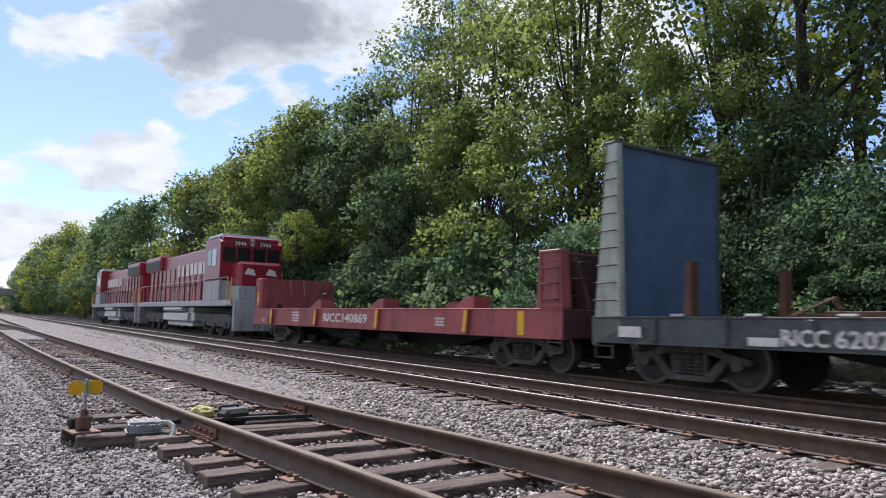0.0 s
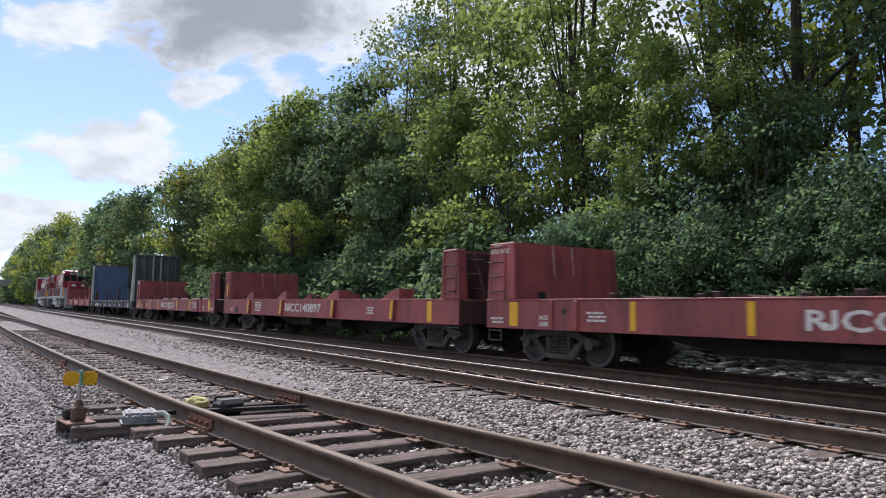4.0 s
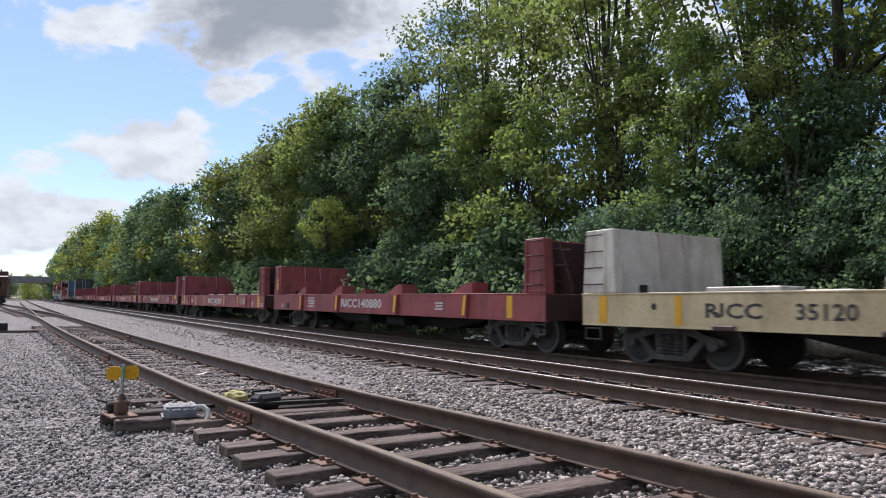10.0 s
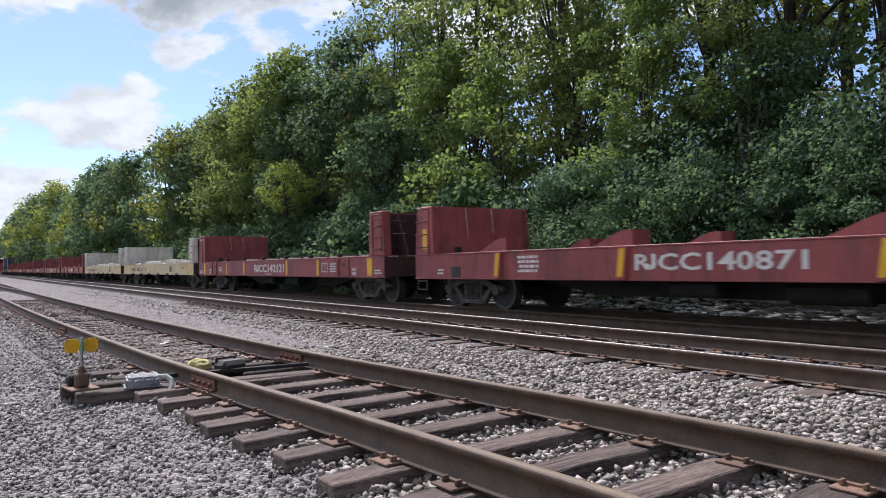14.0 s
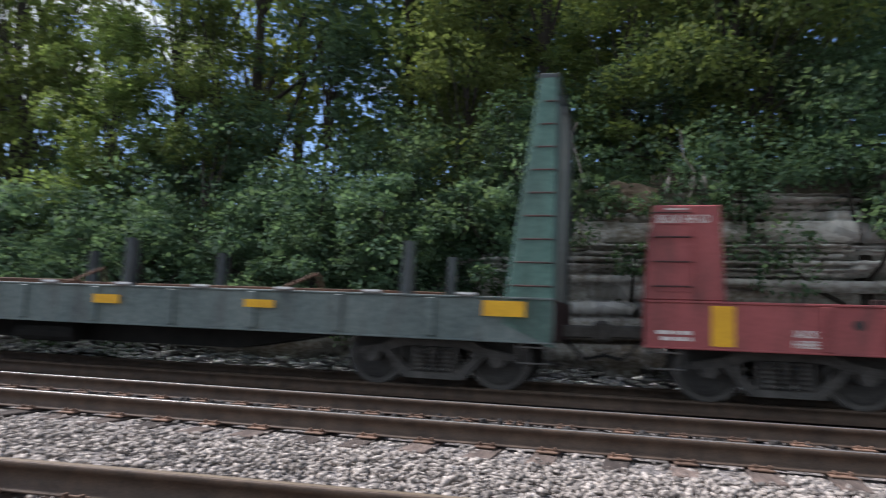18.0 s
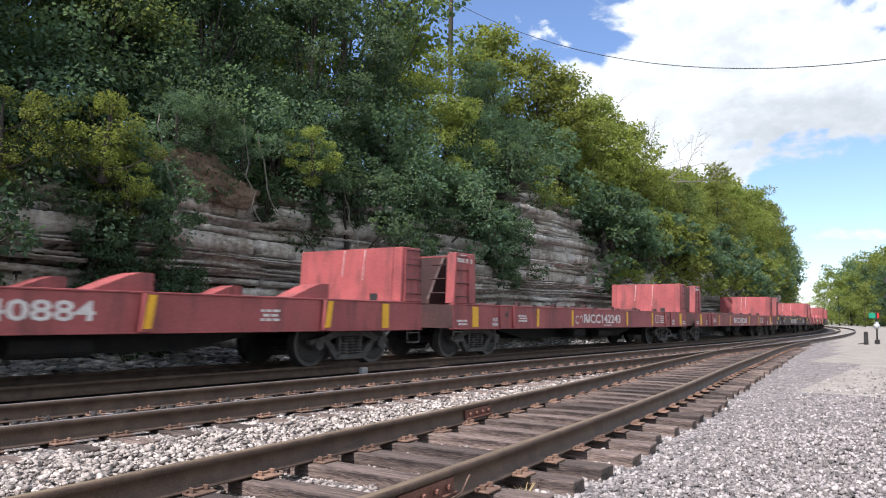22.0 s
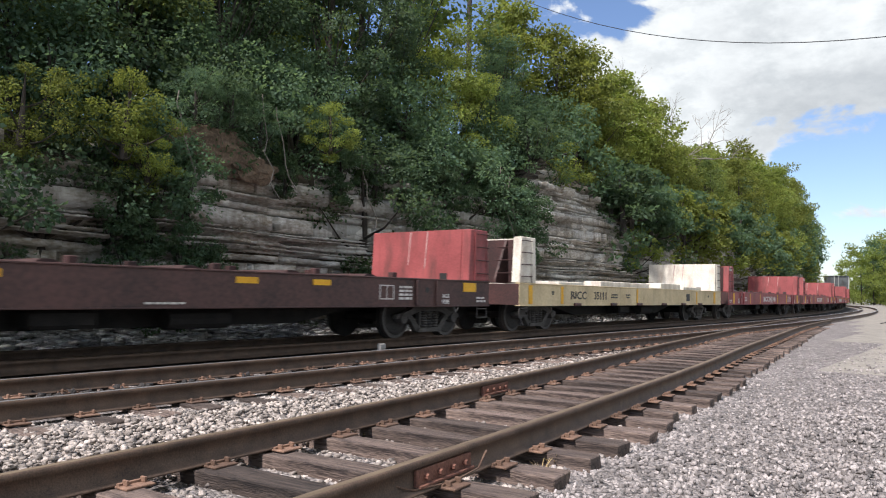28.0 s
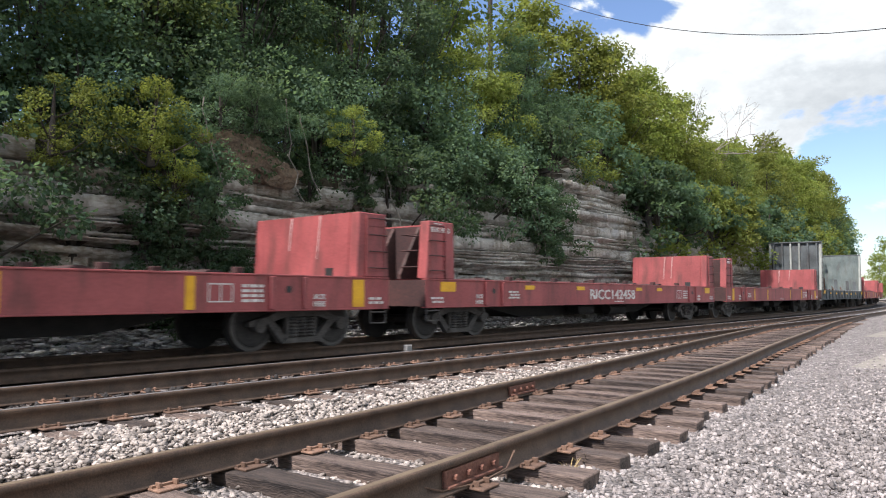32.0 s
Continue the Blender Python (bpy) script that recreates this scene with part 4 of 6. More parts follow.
def car_140(number, ribs=(-5.3, -1.98, 2.13, 5.65), mark=-1.62):
    car = thing("ribbed_flatcar", "faded red flat car with tapered side ribs and bulkheads", "flat car", "cars of the freight train")
    flat_underframe(car, M_REDCAR)
    for sx in (-1, 1):
        bulkhead(car, sx, M_REDCAR, depth=0.78 if sx < 0 else 0.74, top=2.38)
    for i, x in enumerate(ribs):
        bm = bmesh.new()
        prism(bm, [(x - 0.1, 0.70), (x + 0.1, 0.70), (x + 0.16, 1.23), (x - 0.04, 1.23)], -HALF - 0.09, -HALF)
        part("side_rib", bm, M_REDCAR, car)
        bm = bmesh.new()
        prism(bm, [(x - 0.06, 0.74), (x + 0.06, 0.74), (x + 0.13, 1.21), (x + 0.01, 1.21)], -HALF - 0.098, -HALF - 0.091)
        part("reflector_strip", bm, M_YELLOW, car, "yellow reflective strip")
        if abs(x) < 5.7:
            for sy in (-1, 1):
                bm = bmesh.new()
                ya, yb = sorted((sy * (HALF - 0.06), sy * (HALF - 0.5)))
                prism(bm, [(x + 0.16, 1.06), (x + 0.16, 1.52), (x - 0.04, 1.52), (x - 0.25, 1.46), (x - 1.0, 1.15), (x - 1.0, 1.06)], ya, yb)
                part("load_wedge", bm, M_REDCAR, car, "red steel load wedge")
    stencil(car, number, mark - 0.1, 0.85, 2.9, 0.26)
    bars(car, -4.7, 0.82, 0.62, 0.36, 4)
    bars(car, 4.2, 0.85, 0.4, 0.22, 3)
    bars(car, -7.6, 0.78, 0.25, 0.15, 2)
    stripe(car, -8.2, 1.35, 1.85, 0.2)
    stripe(car, 7.25, 0.72, 1.2, 0.2)
    bm = bmesh.new()
    box(bm, -7.0, -6.7, -HALF - 0.02, -HALF + 0.05, 0.72, 0.95)
    part("sill_opening", bm, M_BLACK, car)
    return car


def car_cream(number):
    car = thing("cream_flatcar", "cream bulkhead flat car with white load beams, rust streaked", "flat car", "cars of the freight train")
    flat_underframe(car, M_CREAM)
    for sx in (-1, 1):
        bulkhead(car, sx, M_CONCRETEPALE, depth=0.84)
    for x, l, h in ((-5.3, 1.3, 1.34), (-1.2, 4.0, 1.42), (1.45, 1.1, 1.30), (3.05, 2.1, 1.47), (5.6, 2.2, 1.38)):
        for sy in (-1, 1):
            bm = bmesh.new()
            ya, yb = sorted((sy * 0.62, sy * 1.2))
            box(bm, x - l / 2, x + l / 2, ya, yb, 1.06, h, 0.015)
            part("load_beam", bm, M_CONCRETEPALE, car, "pale painted load beam")
    stencil(car, "RJCC", -5.75, 0.86, 0.98, 0.22, M_BLACKTEXT, "black stencilled lettering")
    stencil(car, number, -4.25, 0.86, 0.85, 0.22, M_BLACKTEXT, "black stencilled lettering")
    for x in (-5.4, -2.9, -0.8, 1.5, 3.6, 5.6):
        bm = bmesh.new()
        box(bm, x - 0.2, x + 0.2, -HALF - 0.07, -HALF, 0.66, 0.75, 0.02)
        part("stake_socket", bm, M_DARKCAR, car, "dark steel stake socket")
    for x, w in ((-8.1, 0.2), (-6.35, 0.14), (7.5, 0.25), (5.2, 0.12), (-1.0, 0.12)):
        stripe(car, x, 0.72, 1.2, w)
    bars(car, -3.05, 0.9, 0.5, 0.16, 2, M_BLACKTEXT)
    bars(car, -1.9, 0.9, 0.35, 0.16, 2, M_BLACKTEXT)
    bm = bmesh.new()
    box(bm, 4.0, 4.4, -HALF - 0.009, -HALF - 0.004, 0.82, 1.1)
    part("service_stencil", bm, M_BLACKTEXT, car, "black service stencil panel")
    for sx in (-1, 1):
        bm = bmesh.new()
        rod(bm, (sx * 6.8, -HALF - 0.004, 1.02), (sx * 6.8, -HALF + 0.05, 1.02), 0.06, 12)
        part("jacking_hole", bm, M_BLACK, car)
    return car


def car_62(number, L, kind):
    """A long flat car with tall tapered end bulkheads and side stakes."""
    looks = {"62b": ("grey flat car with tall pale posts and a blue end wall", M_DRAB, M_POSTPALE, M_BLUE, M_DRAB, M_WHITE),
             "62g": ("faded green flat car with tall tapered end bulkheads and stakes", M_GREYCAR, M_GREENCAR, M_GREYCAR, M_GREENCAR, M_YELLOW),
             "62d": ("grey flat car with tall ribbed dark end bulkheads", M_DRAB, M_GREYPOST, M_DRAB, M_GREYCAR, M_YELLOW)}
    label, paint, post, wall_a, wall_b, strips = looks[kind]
    car = thing("tall_bulkhead_flatcar", label, "flat car", "cars of the freight train")
    sill = 1.10 if kind == "62b" else 1.23
    flat_underframe(car, paint, L, top=sill)
    for sx in (-1, 1):
        for sy in (-1, 1):
            bm = bmesh.new()
            ya, yb = sorted((sy * (HALF - 0.14), sy * HALF))
            if sy > 0:
                q = 0.3 if sx < 0 else 0.04
                prism(bm, [(sx * (L / 2 - q), 1.0), (sx * (L / 2 - q - 0.2), 1.0), (sx * (L / 2 - q - 0.2), 4.14), (sx * (L / 2 - q), 4.14)], ya, yb)
            elif sx < 0:
                prism(bm, [(-L / 2, 0.62), (-L / 2 + 0.66, 0.9), (-L / 2 + 0.6, 4.14), (-L / 2 + 0.36, 4.14)], ya, yb)
            else:
                prism(bm, [(L / 2, 0.62), (L / 2 - 0.66, 0.9), (L / 2 - 0.24, 4.14), (L / 2 - 0.02, 4.14)], ya, yb)
            bmesh.ops.bevel(bm, geom=bm.edges[:], offset=0.012, segments=1, affect="EDGES")
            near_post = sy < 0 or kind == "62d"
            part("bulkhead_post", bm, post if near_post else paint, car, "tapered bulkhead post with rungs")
        bm = bmesh.new()
        back = 0.0 if sx < 0 else 0.26    # the wall stands nearer the end over the rear truck
        a, b = sorted((sx * (L / 2 - 0.5 + back), sx * (L / 2 - 0.4 + back)))
        box(bm, a, b, -HALF + 0.14, HALF - 0.14, 1.06, 4.12)
        part("bulkhead_wall", bm, wall_a if sx < 0 else wall_b, car, "upright bulkhead wall")
        for i in range(6):
            bm = bmesh.new()
            y = -1.2 + i * 0.48
            a, b = sorted((sx * (L / 2 - 0.40 + back), sx * (L / 2 - 0.28 + back)))
            box(bm, a, b, y - 0.05, y + 0.05, 1.06, 4.1, 0.01)
            part("bulkhead_rib", bm, M_GREYPOST if (kind == "62d" or sx > 0) and i in (2, 3) else M_DRAB, car)
        bm = bmesh.new()
        a, b = sorted((sx * (L / 2 - 0.56 + back * 1.1), sx * (L / 2 - 0.26 + back)))
        box(bm, a, b, -HALF, HALF, 4.12, 4.19, 0.01)
        part("top_rail", bm, M_DRAB, car)
        for k in range(9):
            bm = bmesh.new()
            z = 1.4 + k * 0.3
            w = 0.5 - (0.035 if sx < 0 else 0.045) * k
            xo = L / 2 - 0.03 if sx > 0 else -L / 2 + 0.08 + 0.036 * k
            rod(bm, (xo, -HALF - 0.05, z), (xo - sx * w, -HALF - 0.05, z), 0.012, 6)
            for q in (0, w):
                rod(bm, (xo - sx * q, -HALF - 0.05, z), (xo - sx * q, -HALF, z), 0.012, 6)
            part("rung", bm, M_DARKCAR, car)
    if kind == "62g":
        stakes = [6.6, 9.4, 12.2, 16.6]
    else:
        stakes = [1.95, 6.9, 12.3, 16.2]
    for i, r in enumerate(stakes):
        x = r - L / 2
        for sy in (-1, 1):
            bm = bmesh.new()
            ya, yb = sorted((sy * (HALF - 0.30), sy * (HALF - 0.12)))
            prism(bm, [(x - 0.09, 1.06), (x + 0.06, 1.06), (x + 0.06, 1.98), (x - 0.04, 1.98)], ya, yb)
            part("side_stake", bm, M_DRAB if kind == "62g" or i else M_RUSTBODY, car, "rusty side stake")
    for x in np.arange(-L / 2 + 1.4, L / 2 - 1.0, 1.3):
        bm = bmesh.new()
        box(bm, x - 0.05, x + 0.05, -HALF - 0.06, -HALF, 0.72, sill - 0.01, 0.01)
        part("sill_stiffener", bm, paint, car)
        bm = bmesh.new()
        rod(bm, (x + 0.35, -HALF - 0.03, sill + 0.04), (x + 0.6, -HALF - 0.03, sill + 0.04), 0.03, 8)
        part("winch_roller", bm, M_BARE, car, "worn bright tie-down roller")
    bm = bmesh.new()
    box(bm, -L / 2 + 0.7, L / 2 - 0.7, -0.9, 0.9, 1.06, sill + 0.03)
    part("deck_boards", bm, M_DARKCAR, car, "worn dark deck boards")
    for x0, x1, yy in ((-5.6, 1.4, -0.55), (0.2, 7.4, 0.35), (-7.0, -1.5, 0.8)):
        bm = bmesh.new()
        box(bm, x0, x1, yy - 0.05, yy + 0.05, sill + 0.03, sill + 0.12, 0.008)
        part("deck_stringer", bm, M_RUSTBODY, car, "rusty loose stringer on the deck")
    for k in range(4):
        bm = bmesh.new()
        x = -5.8 + k * 3.7
        rod(bm, (x, -1.1, sill + 0.04), (x + 0.5, -0.9, sill + 0.3), 0.02, 6)
        rod(bm, (x + 0.5, -0.9, sill + 0.3), (x + 0.62, -0.95, sill + 0.02), 0.02, 6)
        part("tie_down_bar", bm, M_RUSTBODY, car, "bent rusty tie-down bar")
    y = -HALF - 0.068
    if kind == "62b":
        stencil(car, "RJCC", -L / 2 + 3.6, 0.74, 0.64, 0.22, y=y)
        stencil(car, number, -L / 2 + 4.32, 0.74, 0.85, 0.22, y=y)
        spots = [(0.68, 0.78, 0.96, 0.48), (3.1, 0.72, 0.84, 0.46)] + [(5.9 + 2.1 * k, 0.78, 0.9, 0.4) for k in range(5)] + [(17.4, 0.74, 0.98, 0.3)]
    else:
        if number:
            stencil(car, "RJCC", -L / 2 + 4.67, 0.74, 0.66, 0.2, y=y)
            stencil(car, number, -L / 2 + 5.52, 0.74, 0.78, 0.2, y=y)
        spots = [(0.43, 1.04, 1.22, 0.45), (2.66, 1.02, 1.12, 0.43), (5.0, 1.0, 1.11, 0.44), (7.3, 1.0, 1.11, 0.42), (9.6, 1.0, 1.11, 0.42), (11.8, 0.98, 1.11, 0.45), (14.3, 1.0, 1.11, 0.45), (17.7, 1.0, 1.2, 0.55)]
    for r, z0, z1, w in spots:
        bm = bmesh.new()
        box(bm, r - L / 2, r - L / 2 + w, -HALF - 0.068, -HALF - 0.061, z0, z1)
        part("reflector_strip", bm, strips, car, "white reflective strip" if strips is M_WHITE else "yellow reflective strip")
    return car


def locomotive(number, cab):
    """A six-axle road switcher; cab = +1: the cab and nose at the +x end."""
    lo = thing("locomotive", "red and light-grey six-axle diesel locomotive", "locomotive", "locomotives")
    L, W = 20.9, 1.5
    c = cab

    def X(a, b):
        return sorted((c * a, c * b))

    bm = bmesh.new()
    box(bm, -L / 2 + 0.4, L / 2 - 0.4, -W + 0.05, W - 0.05, 1.36, 1.62, 0.02)
    part("frame", bm, M_LOCOGREY, lo, "light grey walkway frame")
    bm = bmesh.new()
    a, b = X(-9.6, 5.6)
    box(bm, a, b, -0.9, 0.9, 2.45, 4.25, 0.06)
    part("long_hood", bm, M_LOCORED, lo, "red engine hood")
    bm = bmesh.new()
    box(bm, a, b, -0.905, 0.905, 1.62, 2.46, 0.02)
    part("hood_base", bm, M_LOCORED, lo)
    bm = bmesh.new()
    a, b = X(-9.7, -5.4)
    box(bm, a, b, -1.15, 1.15, 3.55, 4.42, 0.08)
    part("radiator", bm, M_LOCORED, lo, "flared radiator section")
    for k in range(2):
        a, b = X(-9.3 + k * 2.0, -7.6 + k * 2.0)
        for sy in (-1, 1):
            bm = bmesh.new()
            ya, yb = sorted((sy * 1.15, sy * 1.165))
            box(bm, a, b, ya, yb, 3.65, 4.1)
            part("radiator_grille", bm, M_BLACK, lo, "black radiator grille")
    for k in range(9):
        x = -4.6 + k * 1.1
        for sy in (-1, 1):
            bm = bmesh.new()
            ya, yb = sorted((sy * 0.9, sy * 0.93))
            a, b = X(x, x + 0.95)
            box(bm, a, b, ya, yb, 2.55, 3.5, 0.01)
            part("engine_door", bm, M_LOCORED, lo)
    # unreadable company lettering: pale bars along the hood
    for k, w in enumerate((0.45, 0.4, 0.62, 0.62, 0.62, 0.7, 0.62, 0.62)):
        bm = bmesh.new()
        x = -1.6 + k * 0.85
        a, b = X(x, x + w)
        box(bm, a, b, -0.955, -0.935, 3.0, 3.62)
        part("hood_stripe", bm, M_WHITE, lo, "white lettering as a plain bar")
    for k in range(6):
        bm = bmesh.new()
        a, b = X(-3.5 + k * 1.3, -3.2 + k * 1.3)
        box(bm, a, b, -0.35, 0.35, 4.25, 4.45, 0.04)
        part("roof_fan", bm, M_DARKCAR, lo)
    bm = bmesh.new()
    a, b = X(5.6, 8.1)
    prism(bm, [(c * 5.6, 2.42), (c * 8.1, 2.42), (c * 8.1, 4.40), (c * 7.75, 4.6), (c * 5.6, 4.6)], -1.42, 1.42)
    bmesh.ops.bevel(bm, geom=[e for e in bm.edges if abs(e.verts[0].co.z - e.verts[1].co.z) < 0.2], offset=0.16, segments=2, affect="EDGES")
    part("cab", bm, M_LOCORED, lo, "red cab with white roof edge")
    bm = bmesh.new()
    box(bm, a, b, -1.43, 1.43, 1.62, 2.5, 0.02)
    part("cab_base", bm, M_LOCOGREY, lo, "light grey lower cab")
    bm = bmesh.new()
    a, b = X(8.1, 9.52)
    box(bm, a, b, -0.97, 0.97, 1.62, 2.25, 0.03)
    part("nose_base", bm, M_LOCOGREY, lo, "light grey lower nose")
    for k in range(9):
        bm = bmesh.new()
        a, b = X(-9.2 + k * 1.6, -8.1 + k * 1.6)
        box(bm, a, b, -0.925, -0.905, 1.75, 2.35)
        part("louvre", bm, M_LOCORED, lo, "red louvred door")
    bm = bmesh.new()
    a, b = X(5.7, 7.8)
    prism(bm, [(c * 5.62, 4.40), (c * 7.95, 4.40), (c * 7.8, 4.63), (c * 5.62, 4.63)], -1.38, 1.38)
    bmesh.ops.bevel(bm, geom=[e for e in bm.edges if abs(e.verts[0].co.y - e.verts[1].co.y) < 0.01], offset=0.1, segments=2, affect="EDGES")
    part("cab_roof", bm, M_SILVER, lo, "pale cab roof")
    bm = bmesh.new()
    a, b = X(-5.3, 5.5)
    box(bm, a, b, -0.62, 0.62, 4.25, 4.31, 0.02)
    part("hood_roof", bm, M_GREYPOST, lo, "pale grey hood roof")
    bm = bmesh.new()
    a, b = X(-9.5, -5.5)
    box(bm, a, b, -1.172, -1.166, 3.62, 4.16)
    part("radiator_shutter", bm, M_BLACK, lo, "black radiator shutter")
    for y0, y1 in ((-1.3, -0.75), (-0.65, -0.08), (0.08, 0.65), (0.75, 1.3)):
        bm = bmesh.new()
        a, b = X(8.09, 8.115)
        box(bm, a, b, y0, y1, 3.35, 4.0)
        part("cab_window", bm, M_GLASSDARK, lo, "dark cab window")
    for k in range(2):
        bm = bmesh.new()
        a, b = X(6.1 + k * 0.75, 6.75 + k * 0.75)
        box(bm, a, b, -1.435, -1.41, 3.2, 3.95)
        part("side_window", bm, M_SILVER if k else M_GLASSDARK, lo, "cab side window")
    bm = bmesh.new()
    a, b = X(8.1, 9.5)
    box(bm, a, b, -0.95, 0.95, 1.62, 3.3, 0.12)
    part("nose", bm, M_LOCORED, lo, "red low nose")
    for y0 in (-0.85, 0.3):
        bm = bmesh.new()
        a, b = X(8.1, 8.13)
        box(bm, a, b, y0, y0 + 0.62, 4.06, 4.34)
        part("number_board", bm, M_BLACK, lo, "black number board")
    if number:
        for y0 in (-0.8, 0.35):
            me = text_mesh(number, 0.52, 0.2)
            me.materials.clear(); me.materials.append(M_WHITE)
            ob = new("lettering", me)
            ob.parent = lo
            ob.matrix_basis = pose(c * 8.14, y0, 4.1, 0, 0, 90 * c)
        for y0 in (-0.75, 0.2):
            bm = bmesh.new()
            prism2 = [(y0, 2.75), (y0 + 0.5, 2.7), (y0 + 0.42, 2.95), (y0 + 0.15, 3.02)]
            v0 = [bm.verts.new((c * 9.5, y, z)) for y, z in prism2]
            v1 = [bm.verts.new((c * 9.515, y, z)) for y, z in prism2]
            bm.faces.new(v0); bm.faces.new(v1)
            for q in range(4):
                bm.faces.new((v0[q], v1[q], v1[(q + 1) % 4], v0[(q + 1) % 4]))
            part("nose_emblem", bm, M_WHITE, lo, "pale emblem as a plain shape")
    for zz in (3.55, 3.75):
        bm = bmesh.new()
        a, b = X(8.11, 8.17)
        rod(bm, (a, 0, zz + 0.62), (b, 0, zz + 0.62), 0.09, 12)
        part("headlight", bm, M_SILVER, lo, "round silver headlight")
    for k in range(13):
        bm = bmesh.new()
        a, b = X(-9.3 + k * 1.15, -9.24 + k * 1.15)
        box(bm, a, b, -0.955, -0.9, 1.66, 3.5)
        part("door_seam", bm, M_REDDULL, lo, "dark seam between hood doors")
    for k in range(17):
        for sy in (-1, 1):
            bm = bmesh.new()
            x = -L / 2 + 0.7 + k * 1.2
            rod(bm, (x, sy * 1.42, 1.6), (x, sy * 1.42, 2.6), 0.016, 6)
            if k:
                rod(bm, (x - 1.2, sy * 1.42, 2.6), (x, sy * 1.42, 2.6), 0.014, 6)
            part("handrail", bm, M_LOCOGREY, lo)
    bm = bmesh.new()
    prism(bm, [(-3.0, 0.36), (3.0, 0.36), (3.0, 1.3), (-3.0, 1.3)], -1.38, 1.38)
    bmesh.ops.bevel(bm, geom=bm.edges[:], offset=0.28, segments=3, affect="EDGES")
    part("fuel_tank", bm, M_SILVER, lo, "grey fuel tank")
    bm = bmesh.new()
    rod(bm, (-2.6, -1.3, 1.22), (1.6, -1.3, 1.22), 0.14, 12)
    part("air_reservoir", bm, M_BARE, lo)
    for cx in (-6.6, 6.6):
        for dx in (-1.7, 0, 1.7):
            bm = bmesh.new()
            for sy in (-1, 1):
                disc_wheel(bm, cx + dx, sy * 0.66, sy * 0.8, 0.5, 0.5)
                rod(bm, (cx + dx, sy * 0.8, 0.5), (cx + dx, sy * 1.12, 0.5), 0.15, 12)
            rod(bm, (cx + dx, -0.66, 0.5), (cx + dx, 0.66, 0.5), 0.1, 10)
            part("wheelset", bm, M_WHEEL, lo)
        for sy in (-1, 1):
            bm = bmesh.new()
            prism(bm, [(cx - 2.5, 0.75), (cx - 2.2, 1.0), (cx + 2.2, 1.0), (cx + 2.5, 0.75), (cx + 2.2, 0.45), (cx - 2.2, 0.45)], sy * 0.98 - 0.08, sy * 0.98 + 0.08)
            part("truck_frame", bm, M_TRUCK, lo, "cast six-wheel truck frame")
    for sx in (-1, 1):
        bm = bmesh.new()
        a, b = sorted((sx * (L / 2 - 0.45), sx * (L / 2 - 0.25)))
        box(bm, a, b, -1.35, 1.35, 0.30, 1.62, 0.03)
        part("pilot", bm, M_LOCOGREY, lo, "light grey end plate with steps")
        coupler(lo, sx * (L / 2 - 0.2), sx)
        for sy in (-1, 1):
            for k in range(4):
                bm = bmesh.new()
                a, b = sorted((sx * (L / 2 - 0.9), sx * (L / 2 - 0.46)))
                ya, yb = sorted((sy * 1.2, sy * 1.48))
                box(bm, a, b, ya, yb, 0.42 + k * 0.32, 0.45 + k * 0.32)
                part("step", bm, M_DRAB, lo, "dark step tread")
            for q in (0.38, 0.95):
                bm = bmesh.new()
                rod(bm, (sx * (L / 2 - q), sy * 1.46, 1.5), (sx * (L / 2 - q), sy * 1.46, 2.55), 0.022, 6)
                part("grab_rail", bm, M_YELLOW, lo, "yellow grab rail")
    return lo


def make_train():
    left = -27.42            # left end of the first flat car at the start
    RUNNING.append((locomotive("3944", 1), left - 2.6 - 10.45))
    RUNNING.append((locomotive("", -1), left - 3.4 - 20.9 - 10.45))
    plan = [("140", "RJCC140869"), ("62b", "62022"), ("142", "RJCC142212"), ("140", "RJCC140897"), ("142", "RJCC142285"), ("142s", "RJCC142246"),
            ("142s", "RJCC142189"), ("142", "RJCC142429"), ("140", "RJCC140880"), ("cream", "35120"), ("cream", "35113"), ("142", "RJCC142121"),
            ("140", "RJCC140871"), ("142", "RJCC142401"), ("142", "RJCC142282"), ("62g", "62220"), ("142", "RJCC142250"), ("142s", "RJCC142746"),
            ("142", "RJCC142470"), ("140", "RJCC140884"), ("142", "RJCC142243"), ("142", "RJCC142268"), ("dark", "RJCC 142132"), ("140", "RJCC140870"),
            ("dark", ""), ("cream", "35111"), ("142", "RJCC142140"), ("142", "RJCC142158"), ("142s", "RJCC142458"), ("142", ""), ("62d", ""), ("142", ""), ("142", "")]
    ends = [-27.42, -9.43, 10.53, 29.01, 47.1, 65.5, 83.5, 101.8, 120.2, 138.4, 156.7, 174.8, 193.4, 211.8, 230.1, 248.4, 268.02, 286.2, 304.4, 322.6, 340.9,
            359.1, 377.5, 395.8, 413.9, 432.4, 450.6, 469.2, 487.4, 505.8, 524.1, 544.0, 562.3]
    for (kind, number), x in zip(plan, ends):
        L = L0
        if kind == "142":
            ob = car_142(number)
        elif kind == "142s":
            ob = car_142(number, "short")
        elif kind == "dark":
            ob = car_142(number, "short", True)
        elif kind == "140":
            ob = car_140(number, (-6.5, -2.65, 1.4, 5.5), -2.04) if number == "RJCC140869" else car_140(number, mark=-1.37 if number == "RJCC140884" else -1.62)
        elif kind == "cream":
            ob = car_cream(number)
        else:
            L = 18.6
            ob = car_62(number, L, kind)
        RUNNING.append((ob, x + (8.65 if kind[:2] != "62" else L / 2)))


make_train()

# ---------------------------------------------------------------- trees and shrubs


